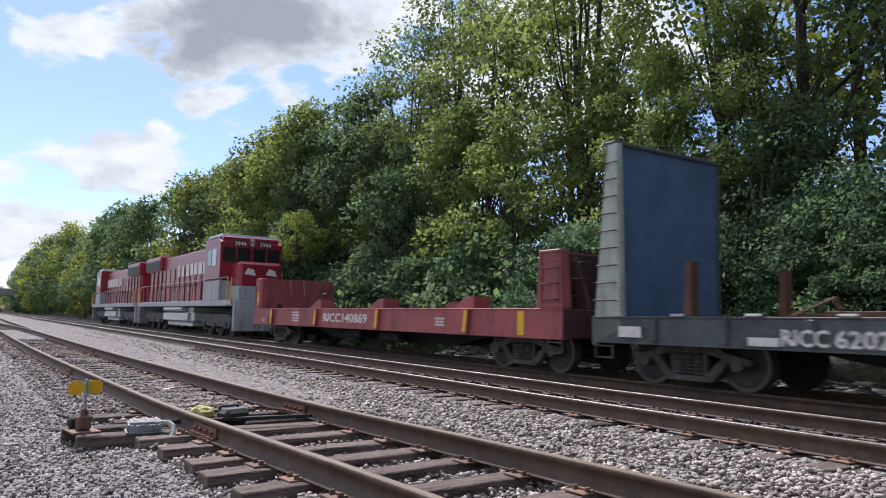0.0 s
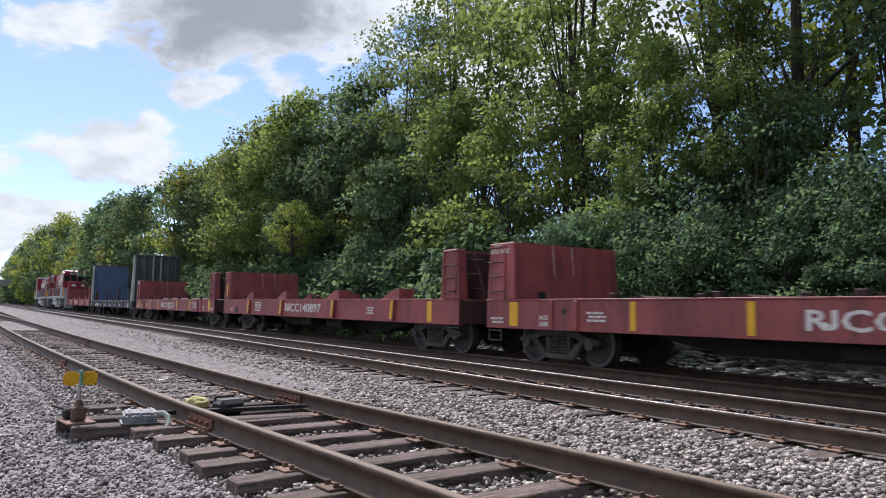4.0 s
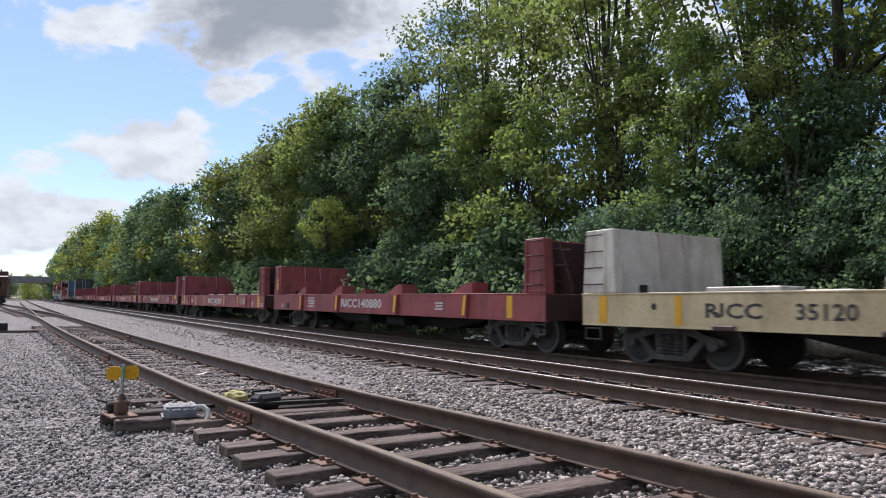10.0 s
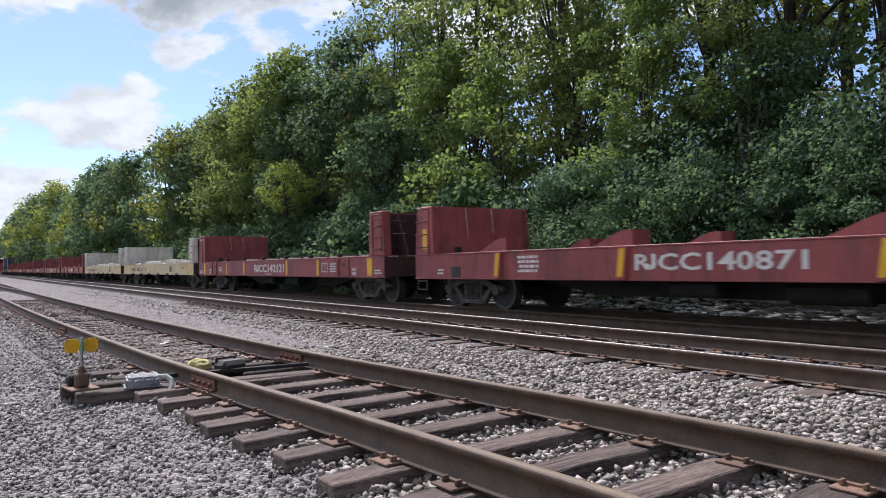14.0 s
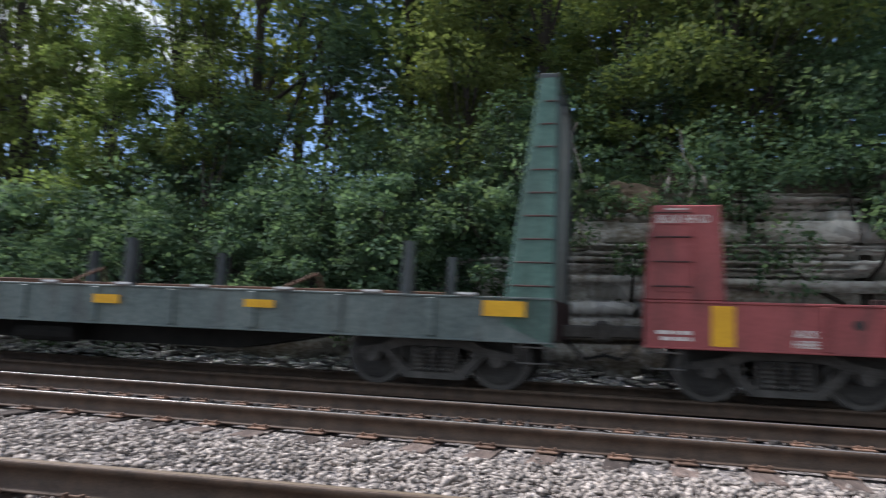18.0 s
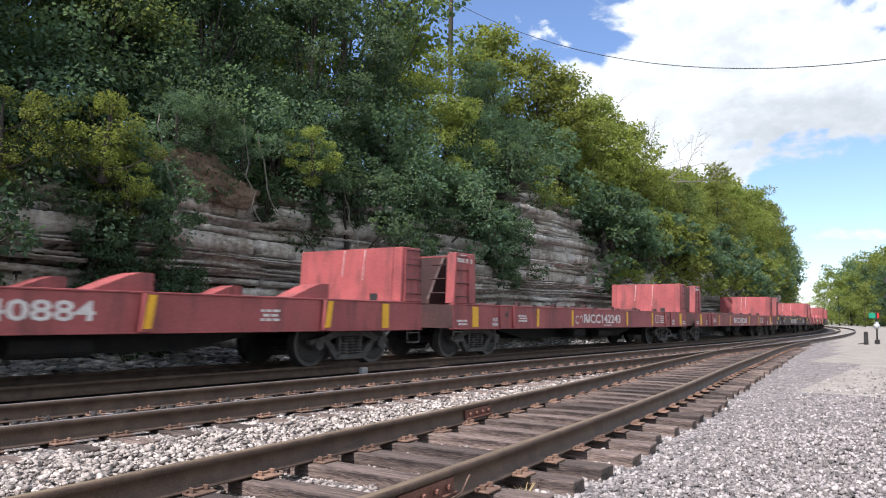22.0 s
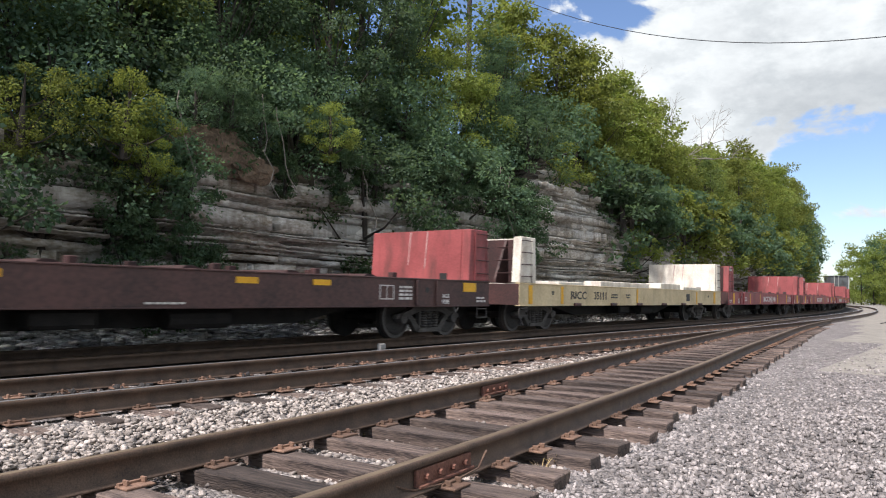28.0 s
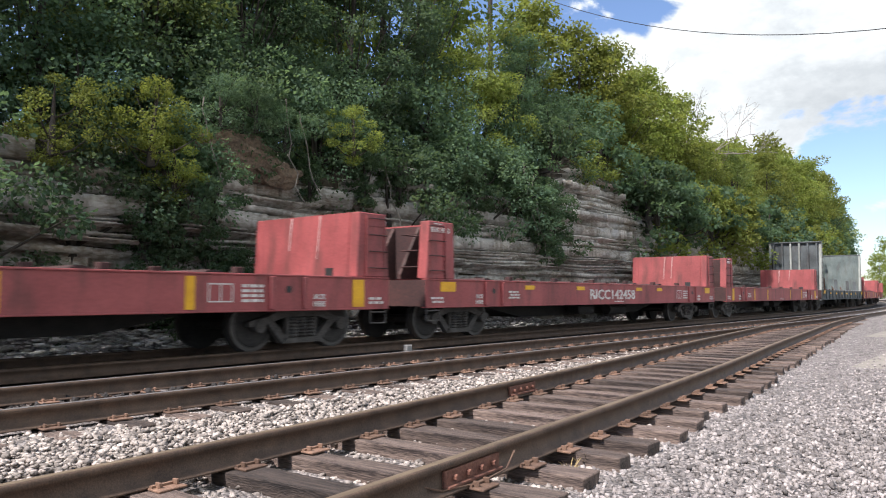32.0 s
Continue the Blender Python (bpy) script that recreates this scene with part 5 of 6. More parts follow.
def leaf_cloud(rng, centres, radii, per, size):
    """Small folded leaves scattered through clumps; returns corners and quads."""
    n = per * len(centres)
    c = np.repeat(centres, per, 0)
    r = np.repeat(radii, per)
    d = rng.normal(size=(n, 3))
    d /= np.linalg.norm(d, axis=1)[:, None]
    p = c + d * (r * rng.uniform(0.35, 1.0, n) ** 0.6)[:, None] * np.array([1, 1, 0.6])
    s = size * rng.uniform(0.6, 1.3, n)
    a = d * 0.9 + rng.normal(size=(n, 3)) * 0.65 + np.array([0, 0, -0.45])
    a /= np.linalg.norm(a, axis=1)[:, None]
    up = rng.normal(size=(n, 3)) * 0.42 + d * 0.35 + np.array([0, -0.2, 0.9])
    b = np.cross(a, up)
    b /= np.linalg.norm(b, axis=1)[:, None] + 1e-9
    nn = np.cross(a, b)
    V = np.stack([p, p + (a * 0.5 + b * 0.36 + nn * 0.08) * s[:, None], p + a * s[:, None], p + (a * 0.5 - b * 0.36 + nn * 0.08) * s[:, None]], 1).reshape(-1, 3)
    F = np.arange(4 * n).reshape(-1, 4)
    return V, F


def limb_rods(rng, pts_from, pts_to, r0):
    bm = bmesh.new()
    for p, q, r in zip(pts_from, pts_to, r0):
        mid = (np.array(p) + np.array(q)) / 2 + rng.normal(0, 0.15, 3)
        rod(bm, p, tuple(mid), r, 6, r * 0.7)
        rod(bm, tuple(mid), q, r * 0.7, 6, r * 0.25)
    return bm


def tree_kind(seed, height, spread, clumps, per, size, leaf, bole=0.35, limbs=3):
    """One tree, as a pair of meshes (trunk with limbs, crown of leaves)."""
    rng = np.random.default_rng(seed)
    k = clumps
    h = rng.uniform(bole, 1.0, k) ** 0.9
    env = np.sin(np.clip((h - bole * 0.5) / (1 - bole * 0.5), 0.03, 1) ** 0.75 * np.pi * 0.94) * spread
    ang = rng.uniform(0, 2 * np.pi, k)
    rad = env * np.sqrt(rng.uniform(0.05, 1.0, k))
    centres = np.stack([np.cos(ang) * rad, np.sin(ang) * rad, h * height], 1) + rng.normal(0, 0.25, (k, 3))
    radii = rng.uniform(0.55, 1.25, k) * spread / 3.2
    V, F = leaf_cloud(rng, centres, radii, per, size)
    crown = np_mesh("crown", V, F, leaf)
    bm = bmesh.new()
    lean = rng.normal(0, 0.25, 2)
    segs = [np.array([lean[0] * t * t, lean[1] * t * t, t * height * 0.9]) for t in np.linspace(0, 1, 7)]
    for i in range(6):
        rod(bm, tuple(segs[i]), tuple(segs[i + 1]), 0.17 * (1 - i / 6.5), 7, 0.17 * (1 - (i + 1) / 6.5))
    for c in centres[::limbs]:
        f = np.clip(c[2] / height * 0.8 - 0.1, 0.15, 0.85)
        base = segs[int(f * 6)]
        mid = (base + c) / 2 + np.array([0, 0, -0.2])
        rod(bm, tuple(base), tuple(mid), 0.05, 4, 0.035)
        rod(bm, tuple(mid), tuple(c), 0.035, 4, 0.012)
    trunk = bpy.data.meshes.new("trunk")
    bm.to_mesh(trunk)
    bm.free()
    trunk.materials.append(M_BARK)
    return trunk, crown


def plant(kind, x, y, z, turn, size, name, label, category, group):
    t = thing(name, label, category, group)
    trunk, crown = kind
    a = new("trunk", trunk); a.parent = t
    b = new("crown", crown); b.parent = t
    t.matrix_basis = pose(x, y, z, 0, 0, turn) @ Matrix.Diagonal((size, size, size, 1))
    return t


def bare_tree(x, y, z, height):
    rng = np.random.default_rng(3)
    t = thing("bare_tree", "pale leafless tree among green crowns", "tree")
    bm = bmesh.new()

    def grow(p, d, length, r, depth):
        q = p + d * length
        rod(bm, tuple(p), tuple(q), r, 6, r * 0.65)
        if depth == 0:
            return
        for _ in range(3 if depth > 1 else 4):
            nd = d + rng.normal(0, 0.42, 3) + np.array([0, 0, 0.12])
            grow(q, nd / np.linalg.norm(nd), length * rng.uniform(0.6, 0.85), r * 0.6, depth - 1)

    grow(np.array([0.0, 0, 0]), np.array([0.05, 0, 1.0]), height * 0.34, 0.10, 5)
    part("trunk", bm, M_PALEBARK, t, "pale bare trunk and limbs")
    t.matrix_basis = pose(x, y, z)


TOPS = np.array([(-420, 18), (-60, 17.2), (-40, 17.2), (-20, 19), (8, 18.5), (20, 16.6), (28, 15.3), (35, 14.4), (45, 13.4), (55, 13.4), (65, 14.6), (75, 16.8), (95, 18.6), (130, 18), (400, 15)])


def make_woods():
    rng = np.random.default_rng(11)
    H = 13.0
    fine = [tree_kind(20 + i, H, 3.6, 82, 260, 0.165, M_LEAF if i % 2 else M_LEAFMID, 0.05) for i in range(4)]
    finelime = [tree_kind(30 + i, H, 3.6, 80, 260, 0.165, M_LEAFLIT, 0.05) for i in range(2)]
    thin = [tree_kind(36 + i, H, 3.4, 34, 140, 0.165, M_LEAFMID if i != 1 else M_LEAF, 0.40, 4) for i in range(3)]
    big = [tree_kind(40 + i, H, 3.7, 70, 140, 0.25, M_LEAF if i == 0 else M_LEAFMID, 0.05) for i in range(3)]
    lime = [tree_kind(46 + i, H, 3.7, 66, 120, 0.26, M_LEAFLIT, 0.05) for i in range(2)]
    back = [tree_kind(50 + i, H, 4.0, 58, 62, 0.36, M_LEAF if i else M_LEAFMID, 0.05, 6) for i in range(3)]
    backlime = [tree_kind(55, H, 4.0, 56, 58, 0.40, M_LEAFLIT, 0.05, 6)]
    bush = [tree_kind(60 + i, 3.4, 2.2, 30, 200, 0.105, M_LEAF, 0.03) for i in range(3)]
    bushlit = [tree_kind(70 + i, 3.2, 1.9, 30, 190, 0.105, M_LEAFLIT, 0.03) for i in range(2)]
    bushfar = [tree_kind(75 + i, 3.4, 2.2, 22, 60, 0.23, M_LEAF, 0.03, 6) for i in range(2)]
    bushfarlit = [tree_kind(78, 3.4, 2.0, 22, 60, 0.23, M_LEAFLIT, 0.03, 6)]
    vine = [tree_kind(95 + i, 3.0, 1.25, 40, 150, 0.115, M_LEAF, 0.0, 4) for i in range(3)]
    vinefar = [tree_kind(99 + i, 3.0, 1.3, 30, 60, 0.21, (M_LEAF, M_LEAFLIT)[i], 0.0, 6) for i in range(2)]
    far = [tree_kind(80 + i, H, 4.0, 56, 64, 0.40, M_LEAF, 0.05, 12) for i in range(2)]
    farlit = [tree_kind(90, H, 4.0, 56, 64, 0.40, M_LEAFLIT, 0.05, 12)]

    def put(kinds, x, q, what, size=1.0, z=None, top=0.0):
        y = q + float(bend(x))
        g = float(terrain(np.array(x), np.array(q))) - 0.15 if z is None else z
        k = kinds[int(rng.integers(len(kinds)))]
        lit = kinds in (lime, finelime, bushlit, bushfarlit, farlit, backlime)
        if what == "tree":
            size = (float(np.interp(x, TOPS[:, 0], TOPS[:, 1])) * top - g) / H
            plant(k, x, y, g, rng.uniform(0, 360), size, "tree", "leafy tree above the rock cut, sunlit yellow-green put into its leaf colour" if lit else "dense dark green deciduous tree above the rock cut", "tree", "trees along the cut")
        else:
            plant(k, x, y, g, rng.uniform(0, 360), size, "shrub", "shrub hanging over the rock edge, sunlit lime put into its leaf colour" if lit else "dark green shrub hanging over the rock edge", "shrub", "shrubs on the rock edge")

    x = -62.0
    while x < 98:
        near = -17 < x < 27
        # lit trees carry sunlight in their leaf colour, more of them towards +x
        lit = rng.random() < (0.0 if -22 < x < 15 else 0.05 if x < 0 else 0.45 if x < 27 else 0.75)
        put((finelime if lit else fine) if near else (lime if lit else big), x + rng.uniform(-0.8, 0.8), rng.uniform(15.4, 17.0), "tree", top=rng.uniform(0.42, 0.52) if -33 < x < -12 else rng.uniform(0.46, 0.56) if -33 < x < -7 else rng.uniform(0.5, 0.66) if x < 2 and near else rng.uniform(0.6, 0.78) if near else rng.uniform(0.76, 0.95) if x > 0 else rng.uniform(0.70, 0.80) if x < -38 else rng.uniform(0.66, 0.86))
        x += rng.uniform(2.7, 3.7)
    for x in (-36, -31.5, -28.5, -25.5, -21, -18, -13.5, -10, -6, -2, 2.5, 8):
        put(thin, x + rng.uniform(-0.7, 0.7), rng.uniform(17, 20), "tree", top=rng.uniform(0.78, 1.12))
    for x in (18.5, 21.5):
        put(thin, x, rng.uniform(17.5, 19.5), "tree", top=rng.uniform(1.02, 1.16))
    for x in (-33, -23.5, -12):
        put(thin, x, rng.uniform(21, 24), "tree", top=rng.uniform(0.9, 1.15))
    x = -60.0
    while x < 98:
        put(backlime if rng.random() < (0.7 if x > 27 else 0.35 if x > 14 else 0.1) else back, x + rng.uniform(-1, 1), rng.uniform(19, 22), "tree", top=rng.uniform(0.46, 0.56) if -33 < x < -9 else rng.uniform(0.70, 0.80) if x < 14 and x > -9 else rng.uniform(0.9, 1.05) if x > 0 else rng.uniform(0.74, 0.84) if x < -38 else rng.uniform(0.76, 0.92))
        x += rng.uniform(3.0, 4.2)
    for x in np.arange(-7, 25, 2.7):
        put(back, float(x) + rng.uniform(-1, 1), rng.uniform(23, 26), "tree", top=rng.uniform(0.82, 0.95))
    # shrubs along the rock edge, and at the foot where there is no rock
    x = -60.0
    while x < 94:
        near = -17 < x < 27
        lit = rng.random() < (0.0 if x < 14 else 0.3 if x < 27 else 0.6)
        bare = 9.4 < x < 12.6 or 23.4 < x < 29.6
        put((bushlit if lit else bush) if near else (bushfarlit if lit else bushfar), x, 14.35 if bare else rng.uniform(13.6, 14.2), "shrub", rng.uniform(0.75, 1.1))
        if near:
            put(bush, x + 0.7, rng.uniform(14.6, 16.0), "shrub", rng.uniform(0.9, 1.3))
        x += rng.uniform(1.6, 2.5)
    x = -60.0
    while x < -3:
        put(bush if x > -17 else bushfar, x, rng.uniform(13.5, 13.9), "shrub", rng.uniform(0.6, 1.0), z=0.1)
        x += rng.uniform(1.7, 2.5)
    # curtains that hang down the face between the bare stretches, and the lime ones in front
    for x, z, size in ((-6.5, 0.4, 0.8), (-5.2, 0.9, 0.9), (-4.2, 0.2, 0.8), (-3.4, 1.0, 0.85), (-2.4, 1.6, 0.7), (-1.3, 2.3, 0.55), (1.6, 2.6, 0.4), (3.8, 2.5, 0.45),
                       (7.1, 1.6, 0.5), (7.5, 0.3, 0.6), (7.9, 1.7, 0.7), (8.6, 0.0, 0.62), (8.7, 2.2, 0.6), (9.2, 0.6, 0.45), (11.4, 3.2, 0.35), (13.3, 3.3, 0.5), (14.6, 3.4, 0.6), (15.6, 3.3, 0.6), (16.6, 3.6, 0.6), (17.6, 3.2, 0.65), (18.7, 3.6, 0.6), (19.8, 3.3, 0.65), (20.8, 2.9, 0.75), (21.6, 2.3, 0.75), (22.3, 3.1, 0.75), (22.6, 2.0, 0.6),
                       (17.2, 0.0, 0.35), (11.8, 0.2, 0.28), (5.6, 0.0, 0.3), (2.6, 0.0, 0.25)):
        put(vine, x, 13.2 + 0.1 * z, "shrub", size, z=z)
    x = 30.5
    while x < 92:
        put(vinefar, x, rng.uniform(13.1, 13.5), "shrub", rng.uniform(0.7, 1.1), z=rng.uniform(3.2, 4.3))
        x += rng.uniform(1.3, 2.2)
    for x, z in ((8.7, 4.45), (9.6, 4.5), (10.4, 4.2)):
        put(bush, x, 13.25, "shrub", 0.32, z=z)
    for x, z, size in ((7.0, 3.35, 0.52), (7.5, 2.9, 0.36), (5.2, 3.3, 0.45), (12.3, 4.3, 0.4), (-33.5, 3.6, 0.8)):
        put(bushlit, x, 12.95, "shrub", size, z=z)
    x = -330.0
    while x < -60:
        lit = rng.random() < (0.35 if -135 < x < -95 else 0.2)
        put(farlit if lit else far, x, rng.uniform(13.5, 17), "tree", top=rng.uniform(0.66, 0.8) if x > -110 else rng.uniform(0.66, 0.8) if x > -150 else rng.uniform(0.85, 1.1))
        x += rng.uniform(2.6, 4.4)
    x = 99.0
    while x < 170:
        put(farlit if rng.random() < 0.5 else far, x, rng.uniform(15, 19), "tree", top=rng.uniform(0.75, 1.0))
        x += rng.uniform(3.5, 5.0)
    for x in (29.5, 32.5, 36, 40):
        put(lime, x, rng.uniform(15.8, 17), "tree", top=rng.uniform(0.84, 0.94))
    bare_tree(44.5, 17.0, 4.5, 10.6)
    # trees on the outer side of the bend
    for i in range(64):
        x = rng.uniform(150, 330)
        off = rng.uniform(9, 60)
        y = 7.3 + float(bend(x)) - off
        plant(farlit[0] if rng.random() < 0.7 else far[0], x, y, -0.3, rng.uniform(0, 360), rng.uniform(0.85, 1.15) * (0.72 + 0.75 * off / 60) * x / 200, "tree", "green tree beyond the curve of the tracks", "tree", "trees beyond the curve")
    # trees beside the far end of the branch and beyond the bridge
    for i in range(36):
        x = rng.uniform(-420, -150)
        y = rng.uniform(-45, -9) if x > -280 else rng.uniform(-40, 12)
        plant((farlit if rng.random() < 0.4 else far)[0], x, y, float(grade(x)) - 0.3, rng.uniform(0, 360), rng.uniform(0.5, 0.8), "tree", "distant hazy green tree", "tree", "distant trees")
    for i in range(46):
        x, y = rng.uniform(-520, -400), -130 + i * 3.6 + rng.uniform(-2, 2)
        plant((farlit if rng.random() < 0.4 else far)[0], x, y, float(grade(x)) - 0.3, rng.uniform(0, 360), rng.uniform(0.75, 1.1), "tree", "distant hazy green tree", "tree", "distant trees")


make_woods()

# ---------------------------------------------------------------- trackside things


def switch_stand():
    """Ground throw with a small yellow target, two head ties, and its motor."""
    for x, y0, y1 in ((-7.72, 0.78, 3.75), (-8.28, 0.70, 3.7)):
        t = thing("head_tie", "long dark wooden head tie carrying the switch stand", "wooden tie", "head ties", at=pose(x, (y0 + y1) / 2, 0, 0, 0, -3))
        bm = bmesh.new()
        box(bm, -0.12, 0.12, -(y1 - y0) / 2, (y1 - y0) / 2, -0.36, -0.175, 0.012)
        part("timber", bm, M_TIE, t)
    st = thing("switch_stand", "rusty switch stand with a yellow target on a post", "switch stand", at=pose(-8.0, 0.86, 0, 0, 0, 8))
    bm = bmesh.new()
    box(bm, -0.26, 0.16, -0.13, 0.13, -0.175, -0.155, 0.004)
    part("base_plate", bm, M_PLATE, st)
    bm = bmesh.new()
    box(bm, -0.065, 0.065, -0.06, 0.06, -0.155, -0.01, 0.02)
    rod(bm, (0, 0, -0.02), (0, 0, 0.05), 0.045, 12, 0.025)
    part("housing", bm, M_PLATE, st, "rust-red cast housing")
    bm = bmesh.new()
    rod(bm, (-0.05, 0, -0.07), (-0.30, -0.08, -0.06), 0.024, 8, 0.018)
    rod(bm, (-0.30, -0.08, -0.06), (-0.48, -0.13, -0.05), 0.013, 8)
    box(bm, -0.26, -0.13, -0.09, 0.0, -0.155, -0.05, 0.02)
    part("throw_lever", bm, M_UNDER, st, "dark throw lever")
    bm = bmesh.new()
    rod(bm, (0, 0, 0.05), (0, 0, 0.34), 0.016, 8)
    part("post", bm, M_BARE, st, "bare steel post")
    for sy, w in ((-1, 0.155), (1, 0.155)):
        bm = bmesh.new()
        a, b = sorted((sy * 0.012, sy * w))
        box(bm, -0.006, 0.006, a, b, 0.19, 0.325)
        bmesh.ops.bevel(bm, geom=[e for e in bm.edges if abs(e.verts[0].co.x - e.verts[1].co.x) > 0.005], offset=0.022, segments=3, affect="EDGES")
        part("target_blade", bm, M_YELLOW, st, "yellow target blade")
    bm = bmesh.new()
    box(bm, -0.07, 0.07, -0.004, 0.004, 0.19, 0.335)
    bmesh.ops.bevel(bm, geom=bm.edges[:], offset=0.003, segments=1, affect="EDGES")
    part("cross_blade", bm, M_GREENSIGN, st, "dark green blade seen edge-on")

    mc = thing("switch_motor", "grey cast switch motor box with a thick bent white conduit", "switch motor", at=pose(-7.78, 1.40, -0.175, 0, 0, -6) @ Matrix.Diagonal((0.85, 0.85, 0.85, 1)))
    bm = bmesh.new()
    prism(bm, [(-0.15, 0.0), (0.15, 0.0), (0.15, 0.05), (0.12, 0.11), (0.06, 0.15), (-0.07, 0.15), (-0.13, 0.10), (-0.15, 0.04)], -0.2, 0.17)
    bmesh.ops.bevel(bm, geom=bm.edges[:], offset=0.022, segments=2, affect="EDGES")
    part("case", bm, M_MOTOR, mc, "grey cast case")
    bm = bmesh.new()
    box(bm, -0.17, 0.17, -0.22, 0.19, 0.0, 0.02, 0.006)
    part("foot", bm, M_MOTOR, mc)
    for yy in (-0.13, 0.0, 0.11):
        bm = bmesh.new()
        prism(bm, [(-0.155, 0.03), (0.155, 0.03), (0.125, 0.118), (0.065, 0.16), (-0.075, 0.16), (-0.135, 0.11)], yy - 0.011, yy + 0.011)
        part("case_rib", bm, M_MOTOR, mc)
    for yy in (-0.07, 0.06):
        bm = bmesh.new()
        rod(bm, (0.14, yy, 0.07), (0.175, yy, 0.07), 0.032, 12)
        part("inspection_cap", bm, M_MOTOR, mc)
    bm = bmesh.new()
    pts = [Vector((0.05, 0.15, 0.10)), Vector((0.09, 0.24, 0.11)), Vector((0.15, 0.29, 0.07)), Vector((0.22, 0.29, 0.0)), Vector((0.27, 0.25, -0.06)), Vector((0.33, 0.2, -0.1))]
    for a, b in zip(pts, pts[1:]):
        rod(bm, a, b, 0.03, 10)
        bmesh.ops.create_uvsphere(bm, u_segments=10, v_segments=6, radius=0.03, matrix=Matrix.Translation(b))
    part("conduit", bm, M_POSTPALE, mc, "thick pale bent conduit")
    ls = thing("low_switch_stand", "low dark switch stand folded on a long timber", "switch stand", at=pose(-28.6, -0.75, float(grade(-28.6)) - 0.19, 0, 0, 4))
    bm = bmesh.new()
    box(bm, -0.13, 0.13, -1.0, 1.1, -0.12, 0.05, 0.015)
    part("timber", bm, M_TIE, ls, "long dark timber")
    bm = bmesh.new()
    prism(bm, [(-0.14, 0.05), (0.14, 0.05), (0.1, 0.2), (0.03, 0.3), (-0.05, 0.28), (-0.11, 0.16)], -0.13, 0.16)
    bmesh.ops.bevel(bm, geom=bm.edges[:], offset=0.02, segments=1, affect="EDGES")
    part("housing", bm, M_UNDER, ls, "dark cast housing")
    bm = bmesh.new()
    rod(bm, (0, -0.1, 0.16), (0.05, -0.42, 0.3), 0.03, 8, 0.02)
    part("throw_lever", bm, M_UNDER, ls)
    for x, y, l in ((-7.95, 2.15, 1.35), (-7.9, 2.6, 1.2)):
        rd = thing("switch_rod", "dark steel switch rod between the points", "switch rod", at=pose(x, y, -0.12, 0, 0, 88))
        bm = bmesh.new()
        box(bm, -l / 2, l / 2, -0.02, 0.02, -0.02, 0.02, 0.004)
        part("bar", bm, M_UNDER, rd)


def loose_things():
    g = thing("yellow_rag", "crumpled dirty yellow rag on a tie", "rag", at=pose(-8.75, 2.18, -0.14))
    rng = np.random.default_rng(8)
    bm = bmesh.new()
    bmesh.ops.create_icosphere(bm, subdivisions=3, radius=1)
    for v in bm.verts:
        k = 1 + 0.28 * noise.noise(v.co * 2.3)
        v.co = Vector((v.co.x * 0.11 * k, v.co.y * 0.15 * k, max(v.co.z, -0.5) * 0.08 * k))
    part("cloth", bm, M_RAG, g)
    c = thing("black_box", "black cable box with a handle on the ties", "equipment box", at=pose(-8.05, 2.35, -0.187, 0, 0, 20))
    bm = bmesh.new()
    box(bm, -0.11, 0.11, -0.16, 0.16, 0.0, 0.17, 0.045)
    part("case", bm, M_BLACK, c)
    bm = bmesh.new()
    for a, b in (((-0.08, -0.12, 0.12), (-0.08, -0.12, 0.19)), ((-0.08, -0.12, 0.19), (-0.08, 0.12, 0.19)), ((-0.08, 0.12, 0.19), (-0.08, 0.12, 0.12))):
        rod(bm, a, b, 0.014, 8)
    part("handle", bm, M_BLACK, c)
    p = thing("paper_scrap", "scrap of white paper on the ballast", "paper", at=pose(-12.3, 2.5, -0.17, 4, 3, 25))
    bm = bmesh.new()
    bmesh.ops.create_grid(bm, x_segments=4, y_segments=3, size=0.5)
    for v in bm.verts:
        v.co = Vector((v.co.x * 0.14, v.co.y * 0.22, 0.015 * noise.noise(v.co * 4)))
    part("sheet", bm, M_WHITE, p)
    w = thing("white_marker", "short white marker block beside the far track", "marker post", at=pose(10.2, 9.2, -0.22))
    bm = bmesh.new()
    box(bm, -0.08, 0.08, -0.05, 0.05, 0.0, 0.21, 0.015)
    part("block", bm, M_CONCRETE, w)
    bw = thing("bond_wire", "rusty bond wire looped along a rail joint", "wire")
    bm = bmesh.new()
    y = float(y_siding(3.55)) - 0.7525 - 0.075
    pts = [(3.05, y + 0.03, -0.10), (3.2, y, -0.15), (3.55, y - 0.02, -0.165), (3.85, y, -0.14), (3.95, y + 0.02, -0.07), (4.0, y + 0.04, -0.06)]
    for a, b in zip(pts, pts[1:]):
        rod(bm, a, b, 0.006, 6)
    part("wire", bm, M_PLATE, bw)


